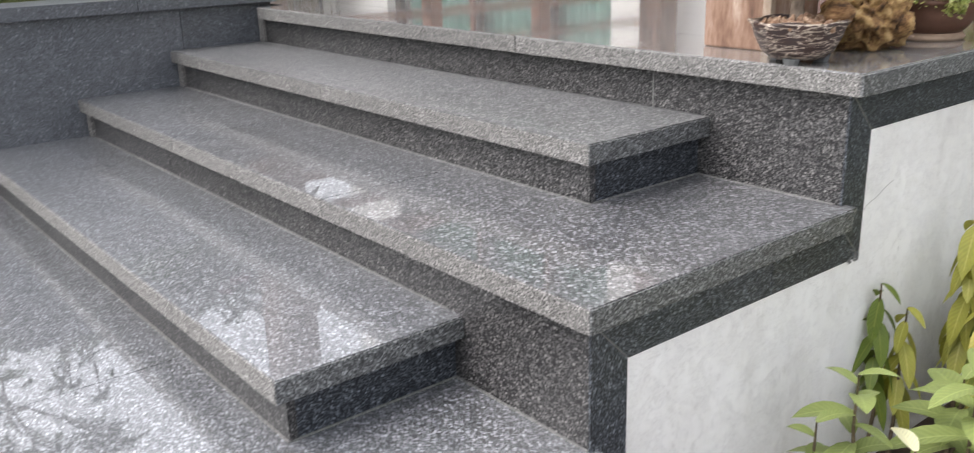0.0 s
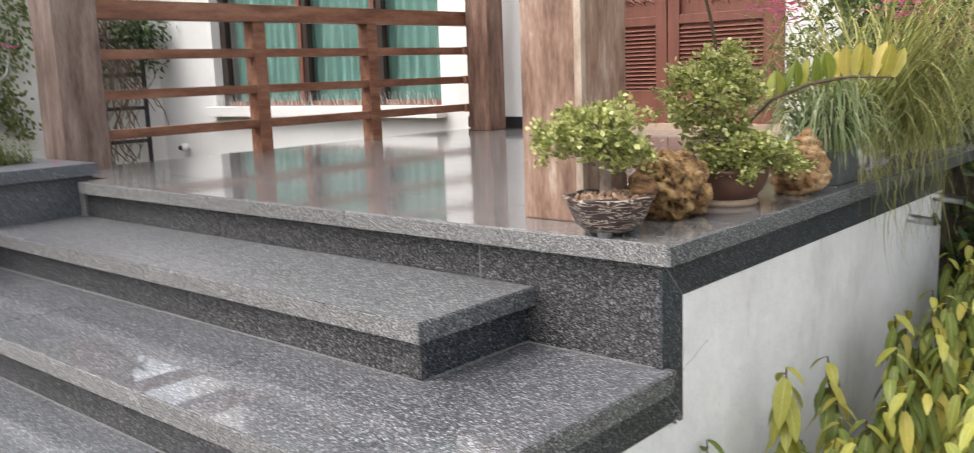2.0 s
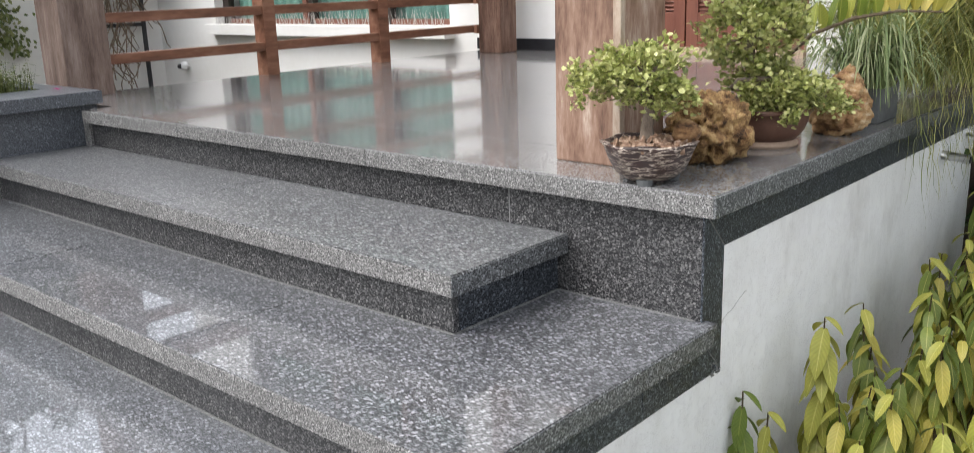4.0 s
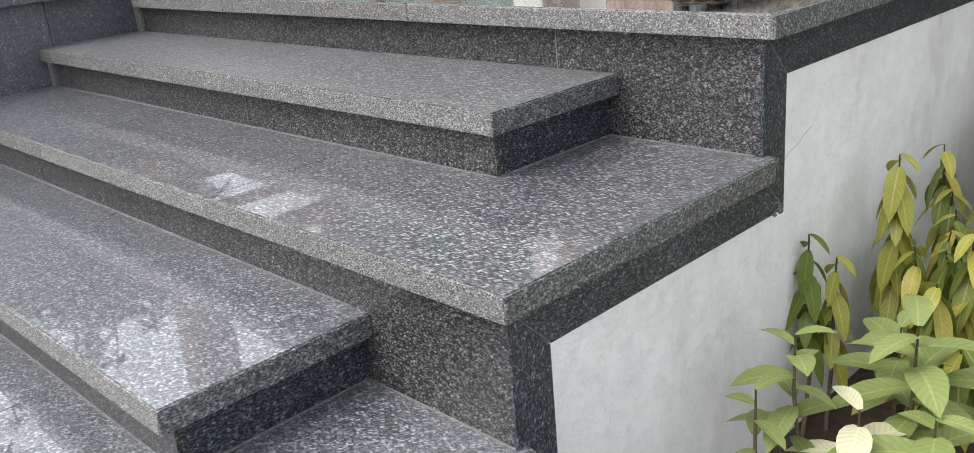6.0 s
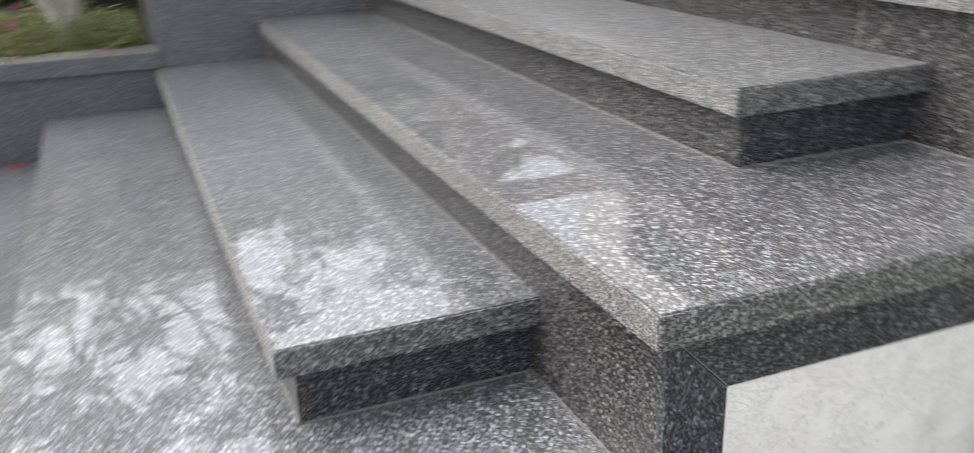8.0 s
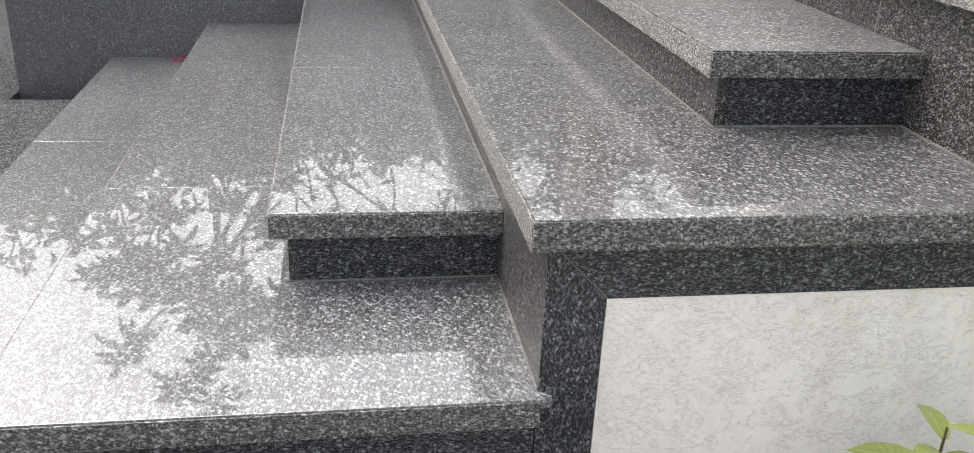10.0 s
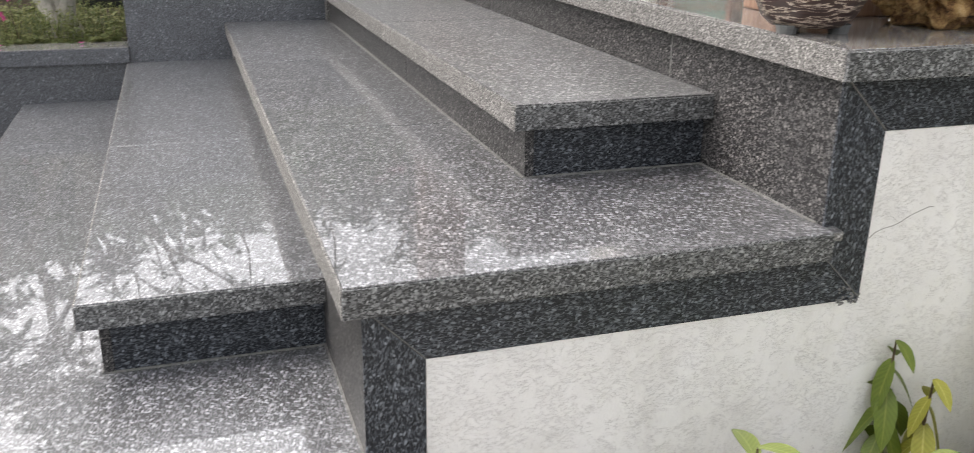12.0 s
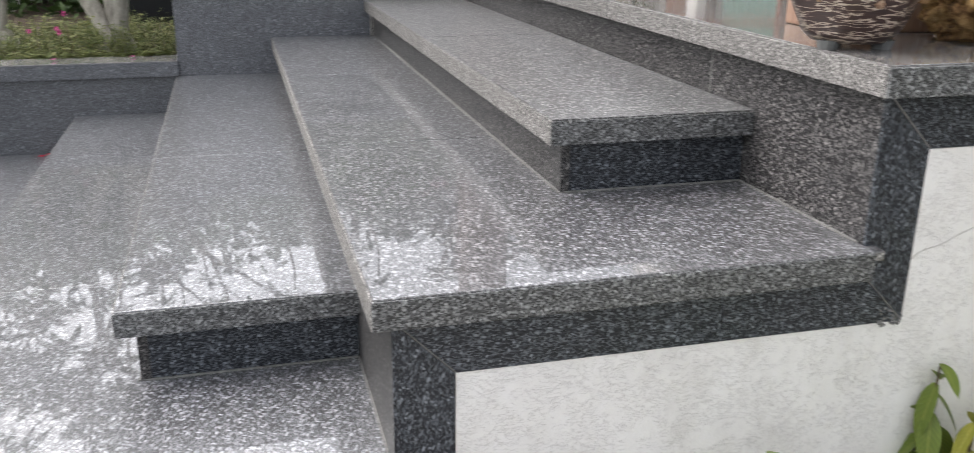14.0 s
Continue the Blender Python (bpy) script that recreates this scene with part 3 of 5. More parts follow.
for i in range(26):
    c = Vector((SX, yb + BAND - rv(0, 0.06), z2 - BAND + rv(-0.008, 0.03)))
    crumb.tube([c - Vector((0.004, 0, 0)), c + Vector((rv(0.001, 0.004), rv(-0.006, 0.006), rv(-0.004, 0.004)))], [rv(0.003, 0.007), 0.002], 5)
tagged(part("mortar_crumbs", crumb, M_PALEGROUT, side, "rough crumbs of mortar at the border corner"), kind="stuff")
M_CRACK = simple("crack_dirt", [(0.3, (0.26, 0.25, 0.23)), (0.7, (0.45, 0.44, 0.42))], 80, 0.95)
CRACK_A = ((1.0, 0.296), (1.012, 0.306), (1.03, 0.313), (1.047, 0.315), (1.066, 0.321), (1.09, 0.334), (1.117, 0.343))
CRACK_B = ((1.117, 0.343), (1.13, 0.347), (1.14, 0.346))
for pts in (CRACK_A, CRACK_B):
    part("crack", Build().tube([(SX - 0.0012, y, z) for y, z in pts], [0.0009] * len(pts), 5), M_CRACK, side, "thin dark crack in the plaster")
part("wall_core", Build().box(-0.5, SX - 0.202, 0.06, yend - 0.02, BED, 0.27), M_SOIL, side, "hidden rough masonry core")
part("end_return", Build().box(-0.4, SX - 0.2, yend - 0.02, yend, BED, z4), M_PLASTER, side)
# border under the lowest open steps
lowside = thing("wall_side_low", (SX, -0.4, BED), "dark granite clad face below the lowest open step", "wall", kind="structure")
part("border_piece", Build().box(SX - 0.005, SX + 0.0005, FRONT[0] + NOSE, NOSE - 0.002, -0.16, -LIP + 0.002), M_SIDE, lowside, "", 0.0008)
part("plaster_face", Build().box(SX - 0.2, SX - 0.0015, FRONT[0] + NOSE, NOSE - 0.002, BED, -0.1615), M_PLASTER, lowside)

# ---------- clad planter walls on the west side ----------
tall = thing("wall_planter_tall", (WEST - 0.1, 0.3, -0.5), "tall planter wall clad in blue-grey honed granite", "wall", kind="structure")
for a, b in spans(-0.42, 0.955, (0.5,)):
    part("cladding_slab", Build().box(WEST - 0.12, WEST, a, b, -0.4, 0.681), M_WALLG, tall, "", 0.0015)
for a, b in spans(-0.44, 0.965, (0.3,)):
    part("coping_slab", Build().box(WEST - 0.3, WEST + 0.045, a, b, 0.681, 0.738), M_WALLG, tall, "granite coping slab", 0.002)
part("cladding_slab", Build().box(-3.9, WEST - 0.121, -0.42, -0.4, -0.4, 0.681), M_WALLG, tall, "", 0.001)
part("cladding_slab", Build().box(-3.9, WEST - 0.121, 0.935, 0.955, -0.4, 0.681), M_WALLG, tall, "", 0.001)
part("coping_slab", Build().box(-4.6, WEST - 0.301, 0.84, 0.965, 0.681, 0.738), M_WALLG, tall, "granite coping slab", 0.002)
low = thing("wall_planter_low", (WEST - 0.1, -1.1, -0.5), "low planter wall clad in dark granite with coping", "wall", kind="structure")
part("cladding_slab", Build().box(WEST - 0.12, WEST, -1.745, -0.4215, -0.5, 0.168), M_WALLG, low, "", 0.0015)
for a, b in spans(-1.76, -0.4205, (-1.2,)):
    part("coping_slab", Build().box(WEST - 0.16, WEST + 0.025, a, b, 0.168, 0.2335), M_WALLG, low, "granite coping slab", 0.002)
    # Thin top piece whose paler colour carries the sky's sheen on the coping.
    part("coping_top", Build().box(WEST - 0.16, WEST + 0.0245, a, b, 0.234, 0.238), M_COPING_SHEEN, low, "coping top, paled in colour for the sheen of the sky", 0.001)
part("cladding_slab", Build().box(-6.0, WEST - 0.121, -1.745, -1.62, -0.5, 0.168), M_WALLG, low, "", 0.001)
solo("soil_bed_low", Build().box(-8.4, WEST - 0.122, -1.62, -0.4205, -0.45, 0.2), M_SOIL, "dark garden soil in the planter", "soil", "structure")
solo("soil_bed_tall", Build().box(-8.4, WEST - 0.13, -0.399, 0.934, -0.45, 0.66), M_SOIL, "dark garden soil in the raised planter", "soil", "structure")

# ---------- ground, lower floor ----------
solo("ground", Build().box(-60, 60, -60, 60, -0.9, -0.53), M_GROUND, "garden ground with low growth reaching far", "ground", "structure")
lf = thing("floor_lower", (-3, -3, -0.5), "dark polished stone paving below the steps", "floor", kind="structure")
for i in range(8):
    for j in range(5):
        x0, y1 = -6.2 + i * 0.8, -1.27 - j * 0.8
        if x0 < -3.2 and y1 > -1.7:
            y1 = -1.75
        part("paving_slab", Build().box(x0 + 0.001, x0 + 0.799, -1.27 - (j + 1) * 0.8 + 0.001, y1 - 0.001, -0.53, -2 * RISE), M_FLOOR, lf)
# Added pale slab, out of view, that bounces light onto the white wall.
solo("pavement", Build().box(0.75, 6.5, -6.0, 2.6, -0.54, -0.5), M_BOUNCE, "unseen pale ground slab added to bounce light onto the white wall", "pavement", "structure")
solo("soil_bed_side", Build().box(SX - 0.1, 0.748, -0.9, 5.0, -0.55, BED + 0.03), M_SOIL, "dark soil of the planting bed below the white wall", "soil", "structure")

# ---------- house ----------
HY, EAVE = 4.45, 4.7
house = thing("wall_house", (-5.0, HY + 0.15, -0.5), "white painted house wall behind the terrace", "wall", kind="structure")
WX0, WX1, WZ0, WZ1 = -7.5, -4.2, 0.85, 3.85
DX0, DX1, DZ1 = -2.95, -1.27, 2.75
for nm, x0, x1, zz0, zz1 in (("wall_panel", -8.6, WX0, -0.55, EAVE), ("wall_panel", WX0, WX1, -0.55, WZ0 - 0.02), ("wall_panel", WX0, WX1, WZ1, EAVE), ("wall_panel", WX1, DX0, -0.55, EAVE), ("wall_panel", DX0, DX1, DZ1, EAVE), ("wall_panel", DX1, 2.2, -0.55, EAVE)):
    box_part(nm, x0 + 0.0005, x1 - 0.0005, HY, HY + 0.3, zz0, zz1, M_HOUSE, house)
box_part("door_threshold", DX0, DX1, HY - 0.04, HY + 0.3, 0.6, 0.705, M_PALECLAY, house, "pale stone door sill")
box_part("skirting", WX1 + 0.3, DX0 - 0.02, HY - 0.015, HY - 0.0005, DZ, DZ + 0.085, M_BLACK, house, "black stone skirting", 0.001)
solo("house_interior", Build().box(-8.6, 2.2, HY + 1.2, HY + 1.3, -0.5, EAVE), M_BLACK, "dark back wall inside the house", "wall", "structure")
solo("ceiling_house", Build().box(-8.6, 2.2, HY, HY + 1.3, EAVE, EAVE + 0.15), M_HOUSE, "flat white house roof slab", "ceiling", "structure")

win = thing("window_1", ((WX0 + WX1) / 2, HY, WZ0), "wide wooden window with green curtains and bird spikes on its sill", "window", kind="structure")
box_part("window_sill", WX0 - 0.05, WX1 + 0.05, HY - 0.12, HY + 0.16, WZ0 - 0.115, WZ0 - 0.018, M_HOUSE, win, "white projecting sill", 0.004)
for x, w, mtl in ((WX0 + 0.05, 0.1, M_DARKWOOD), (-6.07, 0.06, M_DARKWOOD), (-6.16, 0.06, M_REDWOOD), (-5.02, 0.06, M_DARKWOOD), (-5.11, 0.06, M_REDWOOD), (WX1 - 0.04, 0.06, M_HOUSE)):
    box_part("mullion", x - w / 2, x + w / 2, HY + 0.1, HY + 0.17, WZ0 - 0.018, WZ1, mtl, win, "", 0.003)
box_part("window_frame", WX0 + 0.1, WX1 - 0.07, HY + 0.105, HY + 0.165, WZ0 - 0.018, WZ0 + 0.03, M_REDWOOD, win, "", 0.003)
box_part("transom", WX0 + 0.1, WX1 - 0.07, HY + 0.1, HY + 0.17, 3.2, 3.42, M_DARKWOOD, win, "dark wooden transom bar", 0.003)
cur = Build()
n_f = 150
for i in range(n_f + 1):
    x = WX0 + 0.1 + (WX1 - WX0 - 0.15) * i / n_f
    y = HY + 0.235 + 0.025 * math.sin(i * 1.05 + 0.8 * math.sin(i * 0.21))
    cur.v += [(x, y, WZ0 - 0.01), (x, y, WZ1)]
for i in range(n_f):
    cur.f.append((2 * i, 2 * i + 2, 2 * i + 3, 2 * i + 1))
GX = [WX0 + 0.1, -6.19, -6.04, -5.14, -4.99, WX1 - 0.07]
for a, b in ((GX[0], GX[1]), (GX[2], GX[3]), (GX[4], GX[5])):
    for lo, hi in ((WZ0 + 0.03, 3.2), (3.42, WZ1)):
        pane = box_part("pane", a, b, HY + 0.13, HY + 0.134, lo, hi, M_GLASS, win, "clear window glass")
        pane.visible_shadow = False
part("curtain", cur, M_CURTAIN, win, "pleated green curtain", smooth=True)
spk = Build()
for i in range(230):
    x = WX0 + 0.12 + (WX1 - WX0 - 0.14) * (i + rv(0, 0.9)) / 230
    b = Vector((x, HY - 0.03 + rv(-0.03, 0.04), WZ0 - 0.018))
    spk.tube([b, b + Vector((rv(-0.05, 0.05), rv(-0.05, 0.03), rv(0.09, 0.14)))], [0.0017, 0.0009], 4)
part("bird_spikes", spk, M_SPIKE, win, "rows of clear plastic bird spikes")


def door_leaf(parent, x0, x1):
    leaf = box_part("door_leaf", x0, x1, HY + 0.06, HY + 0.08, 0.706, DZ1 - 0.06, M_DOOR, parent, "red-brown louvred door leaf")
    s = 0.085
    for a, b in ((x0, x0 + s), (x1 - s, x1)):
        box_part("stile", a, b, HY + 0.03, HY + 0.06, 0.706, DZ1 - 0.06, M_DOOR, leaf, "", 0.003)
    for a, b in ((0.706, 0.93), (1.36, 1.42), (1.62, 1.70), (2.3, 2.4)):
        box_part("cross_rail", x0 + s, x1 - s, HY + 0.032, HY + 0.06, a, b, M_DOOR, leaf, "", 0.003)
    for lo, hi in ((0.94, 1.35), (1.71, 2.29)):
        k = int((hi - lo) / 0.026)
        for i in range(k):
            z = lo + (i + 0.5) * (hi - lo) / k
            part("louvre_slat", Build().prism([(HY + 0.034, z - 0.011), (HY + 0.04, z - 0.013), (HY + 0.062, z + 0.009), (HY + 0.056, z + 0.011)], "x", x0 + s, x1 - s), M_DOOR, leaf)
    car = Build()
    for i in range(16):
        c = Vector((rv(x0 + s + 0.03, x1 - s - 0.03), HY + 0.055, rv(1.45, 1.59)))
        pts = [c + Vector((0.05 * math.cos(a) * (1 - a / 9), 0, 0.028 * math.sin(a) * (1 - a / 9))) for a in (0, 0.8, 1.6, 2.4, 3.2, 4.0)]
        car.tube(pts, [0.006] * 6, 5)
    part("carving", car, M_DOOR, leaf, "carved scroll relief")


door = thing("door_1", ((DX0 + DX1) / 2, HY, 0.7), "closed red-brown wooden double door with louvres and carving", "door", kind="structure")
door_leaf(door, DX0 + 0.07, -2.11)
door_leaf(door, -2.1, DX1 - 0.07)
for a, b in ((DX0, DX0 + 0.07), (DX1 - 0.07, DX1)):
    box_part("door_frame", a, b, HY - 0.01, HY + 0.1, 0.706, DZ1, M_DOOR, door, "", 0.003)
box_part("door_frame", DX0 + 0.071, DX1 - 0.071, HY - 0.01, HY + 0.1, DZ1 - 0.059, DZ1, M_DOOR, door, "", 0.003)

gardenwall = solo("wall_garden", Build().box(-8.8, -8.6, -9.0, HY + 0.3, -0.55, 2.3), M_HOUSE, "white painted garden boundary wall", "wall", "structure")
# Plain dark upright panel between the planter trunk and the tall wall.
solo("dark_gate", Build().box(-5.08, -5.0, -0.78, -0.41, 0.19, 1.5), M_DARKPANEL, "plain dark grey panel standing behind the planter trunk", "gate")


# ---------- pillars and railing ----------
def pillar(x0, x1, y0, y1, z0, z1, mtl, label, seam):
    p = thing("wooden_pillar", ((x0 + x1) / 2, (y0 + y1) / 2, z0), label, "pillar", "wooden pillars")
    part("shaft", Build().box(x0, x1, y0, y1, z0, z1), mtl, p, "", 0.006)
    if seam:
        part("corner_strip", Build().box(x1 - 0.022, x1 + 0.003, y0 - 0.003, y0 + 0.02, z0, z1), M_PALECORNER, p, "worn pale corner strip", 0.003)
    return p


M_PALECORNER = simple("worn_pale_wood", [(0.3, (0.22, 0.14, 0.10)), (0.5, (0.38, 0.29, 0.22)), (0.75, (0.55, 0.47, 0.38))], 18, 0.7, (1.5, 1.5, 0.5), 0.5, 0.003)
pillar(-0.579, -0.365, 1.03, 1.257, DZ, 3.3, M_PILLAR, "thick faded teak pillar with worn pale patches", True)
pillar(-3.87, -3.62, 1.06, 1.30, DZ - 0.2, 3.3, M_GREYWOOD, "thick faded teak pillar beside the planter coping", False)
pillar(-3.6, -3.39, 4.12, 4.3, DZ, 3.3, M_WOOD, "brown wooden pillar at the house end of the railing", False)
rail = thing("wooden_railing", (-3.66, 2.7, DZ), "brown wooden terrace railing with four horizontal bars", "railing")
for y in (2.31, 3.22):
    box_part("post", -3.74, -3.64, y - 0.04, y + 0.045, DZ, 1.46, M_RAIL, rail, "", 0.003)
for z, h, w in ((1.49, 0.1, 0.1), (1.255, 0.052, 0.06), (1.04, 0.052, 0.06), (0.83, 0.052, 0.06)):
    box_part("rail_bar", -3.69 - w / 2, -3.69 + w / 2 + 0.01, 1.3, 4.28, z - h / 2, z + h / 2, M_RAIL, rail, "", 0.003)
    if z < 1.4:
        box_part("bar_tenon", -3.63, -3.6, 4.1, 4.125, z - 0.03, z + 0.03, M_RAIL, rail, "rounded tenon end", 0.002)

lampb = thing("wall_spot_lamp", (-8.13, HY - 0.05, 0.345), "small round white outdoor spot lamp on the house wall", "lamp")
part("housing", Build().lathe([(0.0, 0.345), (0.035, 0.35), (0.055, 0.385), (0.035, 0.43), (0.0, 0.435)], -8.13, HY - 0.045, 20), M_WHITE, lampb, smooth=True)
part("lens", Build().lathe([(0.0, 0.36), (0.025, 0.366), (0.034, 0.388), (0.024, 0.41), (0.0, 0.416)], -8.14, HY - 0.085, 16), M_BLACK, lampb, "black lens", smooth=True)


# ---------- pots, rocks and miniature trees on the deck ----------
def feet(parent, cx, cy, r, z0, z1, mtl, count=3, turn=0.3):
    for i in range(count):
        a = turn + 2 * math.pi * i / count
        x, y = cx + r * math.cos(a), cy + r * math.sin(a)
        part("foot", Build().lathe([(0.0, z0), (0.018, z0), (0.022, z1), (0.0, z1)], x, y, 10), mtl, parent)


def rock(name, at, size, label, mtl, seed, rough=0.35, level=5):
    bm = bmesh.new()
    bmesh.ops.create_icosphere(bm, subdivisions=level, radius=1.0)
    off = Vector((seed * 3.1, seed * 1.7, seed * 0.9))
    for v in bm.verts:
        d = v.co.normalized()
        big = noise.fractal(d * 1.3 + off, 1.0, 2.0, 2) * 0.2
        mid = noise.fractal(d * 3.2 + off, 0.9, 2.1, 5) * rough * 0.7
        pit = max(0.0, noise.noise(d * 8.0 + off) - 0.05) * -1.0 * rough
        r = 1 + big + mid * 0.6 + pit
        v.co = Vector((d.x * size[0], d.y * size[1], d.z * size[2])) * r
    low_z = min(v.co.z for v in bm.verts) * 0.72
    for v in bm.verts:
        v.co.z = max(v.co.z, low_z)
    for v in bm.verts:
        v.co += Vector((at[0], at[1], at[2] - low_z))
    me = bpy.data.meshes.new(name)
    bm.to_mesh(me)
    bm.free()
    me.polygons.foreach_set("use_smooth", [True] * len(me.polygons))
    me.materials.append(mtl)
    return tagged(new(name, me), label, "rock", "ornamental rocks")


def clump_leaves(b, centre, radii, count, size, gaps=0.35):
    """Small round succulent leaves gathered in uneven sprays."""
    c = Vector(centre)
    sprays = []
    while len(sprays) < max(8, count // 26):
        d = Vector((rv(-1, 1), rv(-1, 1), rv(-1, 1)))
        if 0.1 < d.length < 1 and (d.length > 0.55 or rnd.random() < 0.4):
            d = d * (0.82 + 0.3 * noise.noise(d * 2.3 + c * 7))
            sprays.append(Vector((d.x * radii[0], d.y * radii[1], d.z * radii[2])))
    for i in range(count):
        s = sprays[i % len(sprays)]
        j = Vector((rnd.gauss(0, 1), rnd.gauss(0, 1), rnd.gauss(0, 0.8))) * size * 0.95
        way = (s.normalized() * 0.6 + Vector((rv(-1, 1), rv(-1, 1), rv(-0.3, 1)))).normalized()
        k = size * rv(0.75, 1.3)
        b.leaf(c + s + j, way, Vector((rv(-1, 1), rv(-1, 1), rv(-0.3, 0.3))), k, k * 0.85, 0.1, 0.2, 2, True)
    return sprays


def twigs(parent, root, targets, centre, r0):
    for s in targets:
        b = Build()
        p = Vector(centre) + s
        m = Vector(root).lerp(p, 0.5) + Vector((rv(-0.02, 0.02), rv(-0.02, 0.02), rv(0, 0.02)))
        b.tube([root, m, p], [r0, r0 * 0.6, r0 * 0.3], 5)
        part("branch", b, M_BARK, parent)


PZ = DZ
# small dark pot with its succulent tree
p1 = thing("potted_bonsai", (-0.212, 0.93, PZ), "small succulent bonsai in a dark brown pot with pale wavy streaks", "bonsai", "potted bonsai trees")
cx, cy = -0.212, 0.93


def rim_wave(a, j):
    k = (0, 0, 0.3, 0.7, 1, 1, 0.6, 0)[min(j, 7)]
    return 0.004 * k * math.sin(7 * a) + 0.003 * math.sin(11 * a + j * 1.7) * k, 0.004 * k * math.sin(5 * a + 1)


part("pot", Build().lathe([(0.0, PZ + 0.013), (0.066, PZ + 0.012), (0.086, PZ + 0.03), (0.1, PZ + 0.06), (0.112, PZ + 0.088), (0.12, PZ + 0.102), (0.112, PZ + 0.104), (0.1, PZ + 0.082), (0.0, PZ + 0.08)], cx, cy, 56, rim_wave), M_GLAZE, p1, "dark pot with wavy rim", smooth=True)
feet(p1, cx, cy, 0.06, PZ, PZ + 0.016, M_GREYPOT, 3, -1.2)
soil = Build()
for i in range(120):
    a, r = rv(0, 6.28), 0.1 * math.sqrt(rnd.random())
    c = Vector((cx + r * math.cos(a), cy + r * math.sin(a), PZ + 0.086 + rv(0, 0.03) * (1 - r / 0.12)))
    w = Vector((rv(-1, 1), rv(-1, 1), rv(-0.5, 1))).normalized()
    soil.tube([c - w * 0.012, c, c + w * 0.012], [rv(0.004, 0.008), rv(0.006, 0.011), 0.004], 5)
part("mulch", soil, M_MULCH, p1, "reddish bark chips heaped in the pot")
tr = Build()
root = Vector((cx - 0.005, cy, PZ + 0.085))
tr.tube([root, root + Vector((-0.004, 0, 0.05)), root + Vector((0.004, 0.004, 0.11)), root + Vector((-0.02, 0.0, 0.18))], [0.022, 0.016, 0.013, 0.009], 9)
c1 = Vector((-0.26, 0.945, 0.925))
lf1 = Build()
sp1 = clump_leaves(lf1, c1, (0.175, 0.15, 0.085), 2300, 0.0155)
sp1 += clump_leaves(lf1, c1 + Vector((0.045, 0.03, -0.055)), (0.11, 0.11, 0.045), 700, 0.015)
clump_leaves(lf1, c1 + Vector((-0.1, -0.06, -0.03)), (0.07, 0.07, 0.06), 520, 0.012)
twigs(p1, root + Vector((-0.02, 0.0, 0.16)), sp1[::6], c1, 0.006)
part("trunk", tr, M_BARK, p1, "grey twisted trunk", smooth=True)
part("crown", lf1, M_JADE, p1, "dense small round light green leaves")

rock("ornamental_rock", (-0.225, 1.25, PZ), (0.105, 0.135, 0.105), "porous tan holey rock on the terrace edge", M_ROCK, 2.3, 0.5)
rock("ornamental_rock", (-0.095, 1.87, PZ), (0.09, 0.1, 0.1), "pale layered tan rock on the terrace edge", M_ROCK2, 5.2, 0.4)
rock("ornamental_rock", (-0.16, 1.02, PZ + 0.083), (0.035, 0.04, 0.035), "small pale stone in the pot", M_ROCK2, 7.7, 0.3, 3)

# wide brown pot with a taller tree
p2 = thing("potted_bonsai", (-0.2, 1.56, PZ), "bushy succulent bonsai with arching branch in a wide brown pot", "bonsai", "potted bonsai trees")
cx, cy = -0.2, 1.56
part("pot", Build().lathe([(0.0, PZ + 0.02), (0.09, PZ + 0.02), (0.112, PZ + 0.045), (0.125, PZ + 0.075), (0.13, PZ + 0.1), (0.136, PZ + 0.102), (0.136, PZ + 0.115), (0.124, PZ + 0.115), (0.115, PZ + 0.09), (0.0, PZ + 0.088)], cx, cy, 48), M_TERRA, p2, "glazed brown clay bowl", smooth=True)
part("pot_base", Build().lathe([(0.0, PZ), (0.095, PZ), (0.1, PZ + 0.008), (0.09, PZ + 0.0205), (0.0, PZ + 0.0205)], cx, cy, 40), M_PALECLAY, p2, "pale clay foot ring", smooth=True)
tr = Build()
root = Vector((cx, cy, PZ + 0.085))
tr.tube([root, root + Vector((-0.02, -0.01, 0.08)), root + Vector((-0.04, -0.03, 0.18)), root + Vector((-0.06, -0.05, 0.3))], [0.026, 0.02, 0.016, 0.01], 9)
arch = [root + Vector((-0.09, -0.1, 0.06)), root + Vector((-0.03, -0.12, 0.115)), root + Vector((0.05, -0.06, 0.12)), root + Vector((0.12, 0.03, 0.1)), root + Vector((0.15, 0.09, 0.05))]
part("branch", Build().tube(arch, [0.007, 0.008, 0.008, 0.007, 0.004], 7), M_BARK, p2, "long arching branch", smooth=True)
c2 = Vector((-0.235, 1.53, 0.985))
lf2 = Build()
sp2 = clump_leaves(lf2, c2, (0.185, 0.185, 0.14), 3300, 0.0165)
clump_leaves(lf2, c2 + Vector((0.04, 0.05, 0.11)), (0.085, 0.085, 0.06), 700, 0.0135)
low_c = Vector((-0.165, 1.56, 0.84))
clump_leaves(lf2, low_c, (0.2, 0.2, 0.055), 2000, 0.0155)
clump_leaves(lf2, low_c + Vector((0.12, 0.08, -0.045)), (0.1, 0.1, 0.05), 850, 0.0125)
clump_leaves(lf2, low_c + Vector((-0.02, -0.1, -0.045)), (0.09, 0.05, 0.035), 450, 0.012)
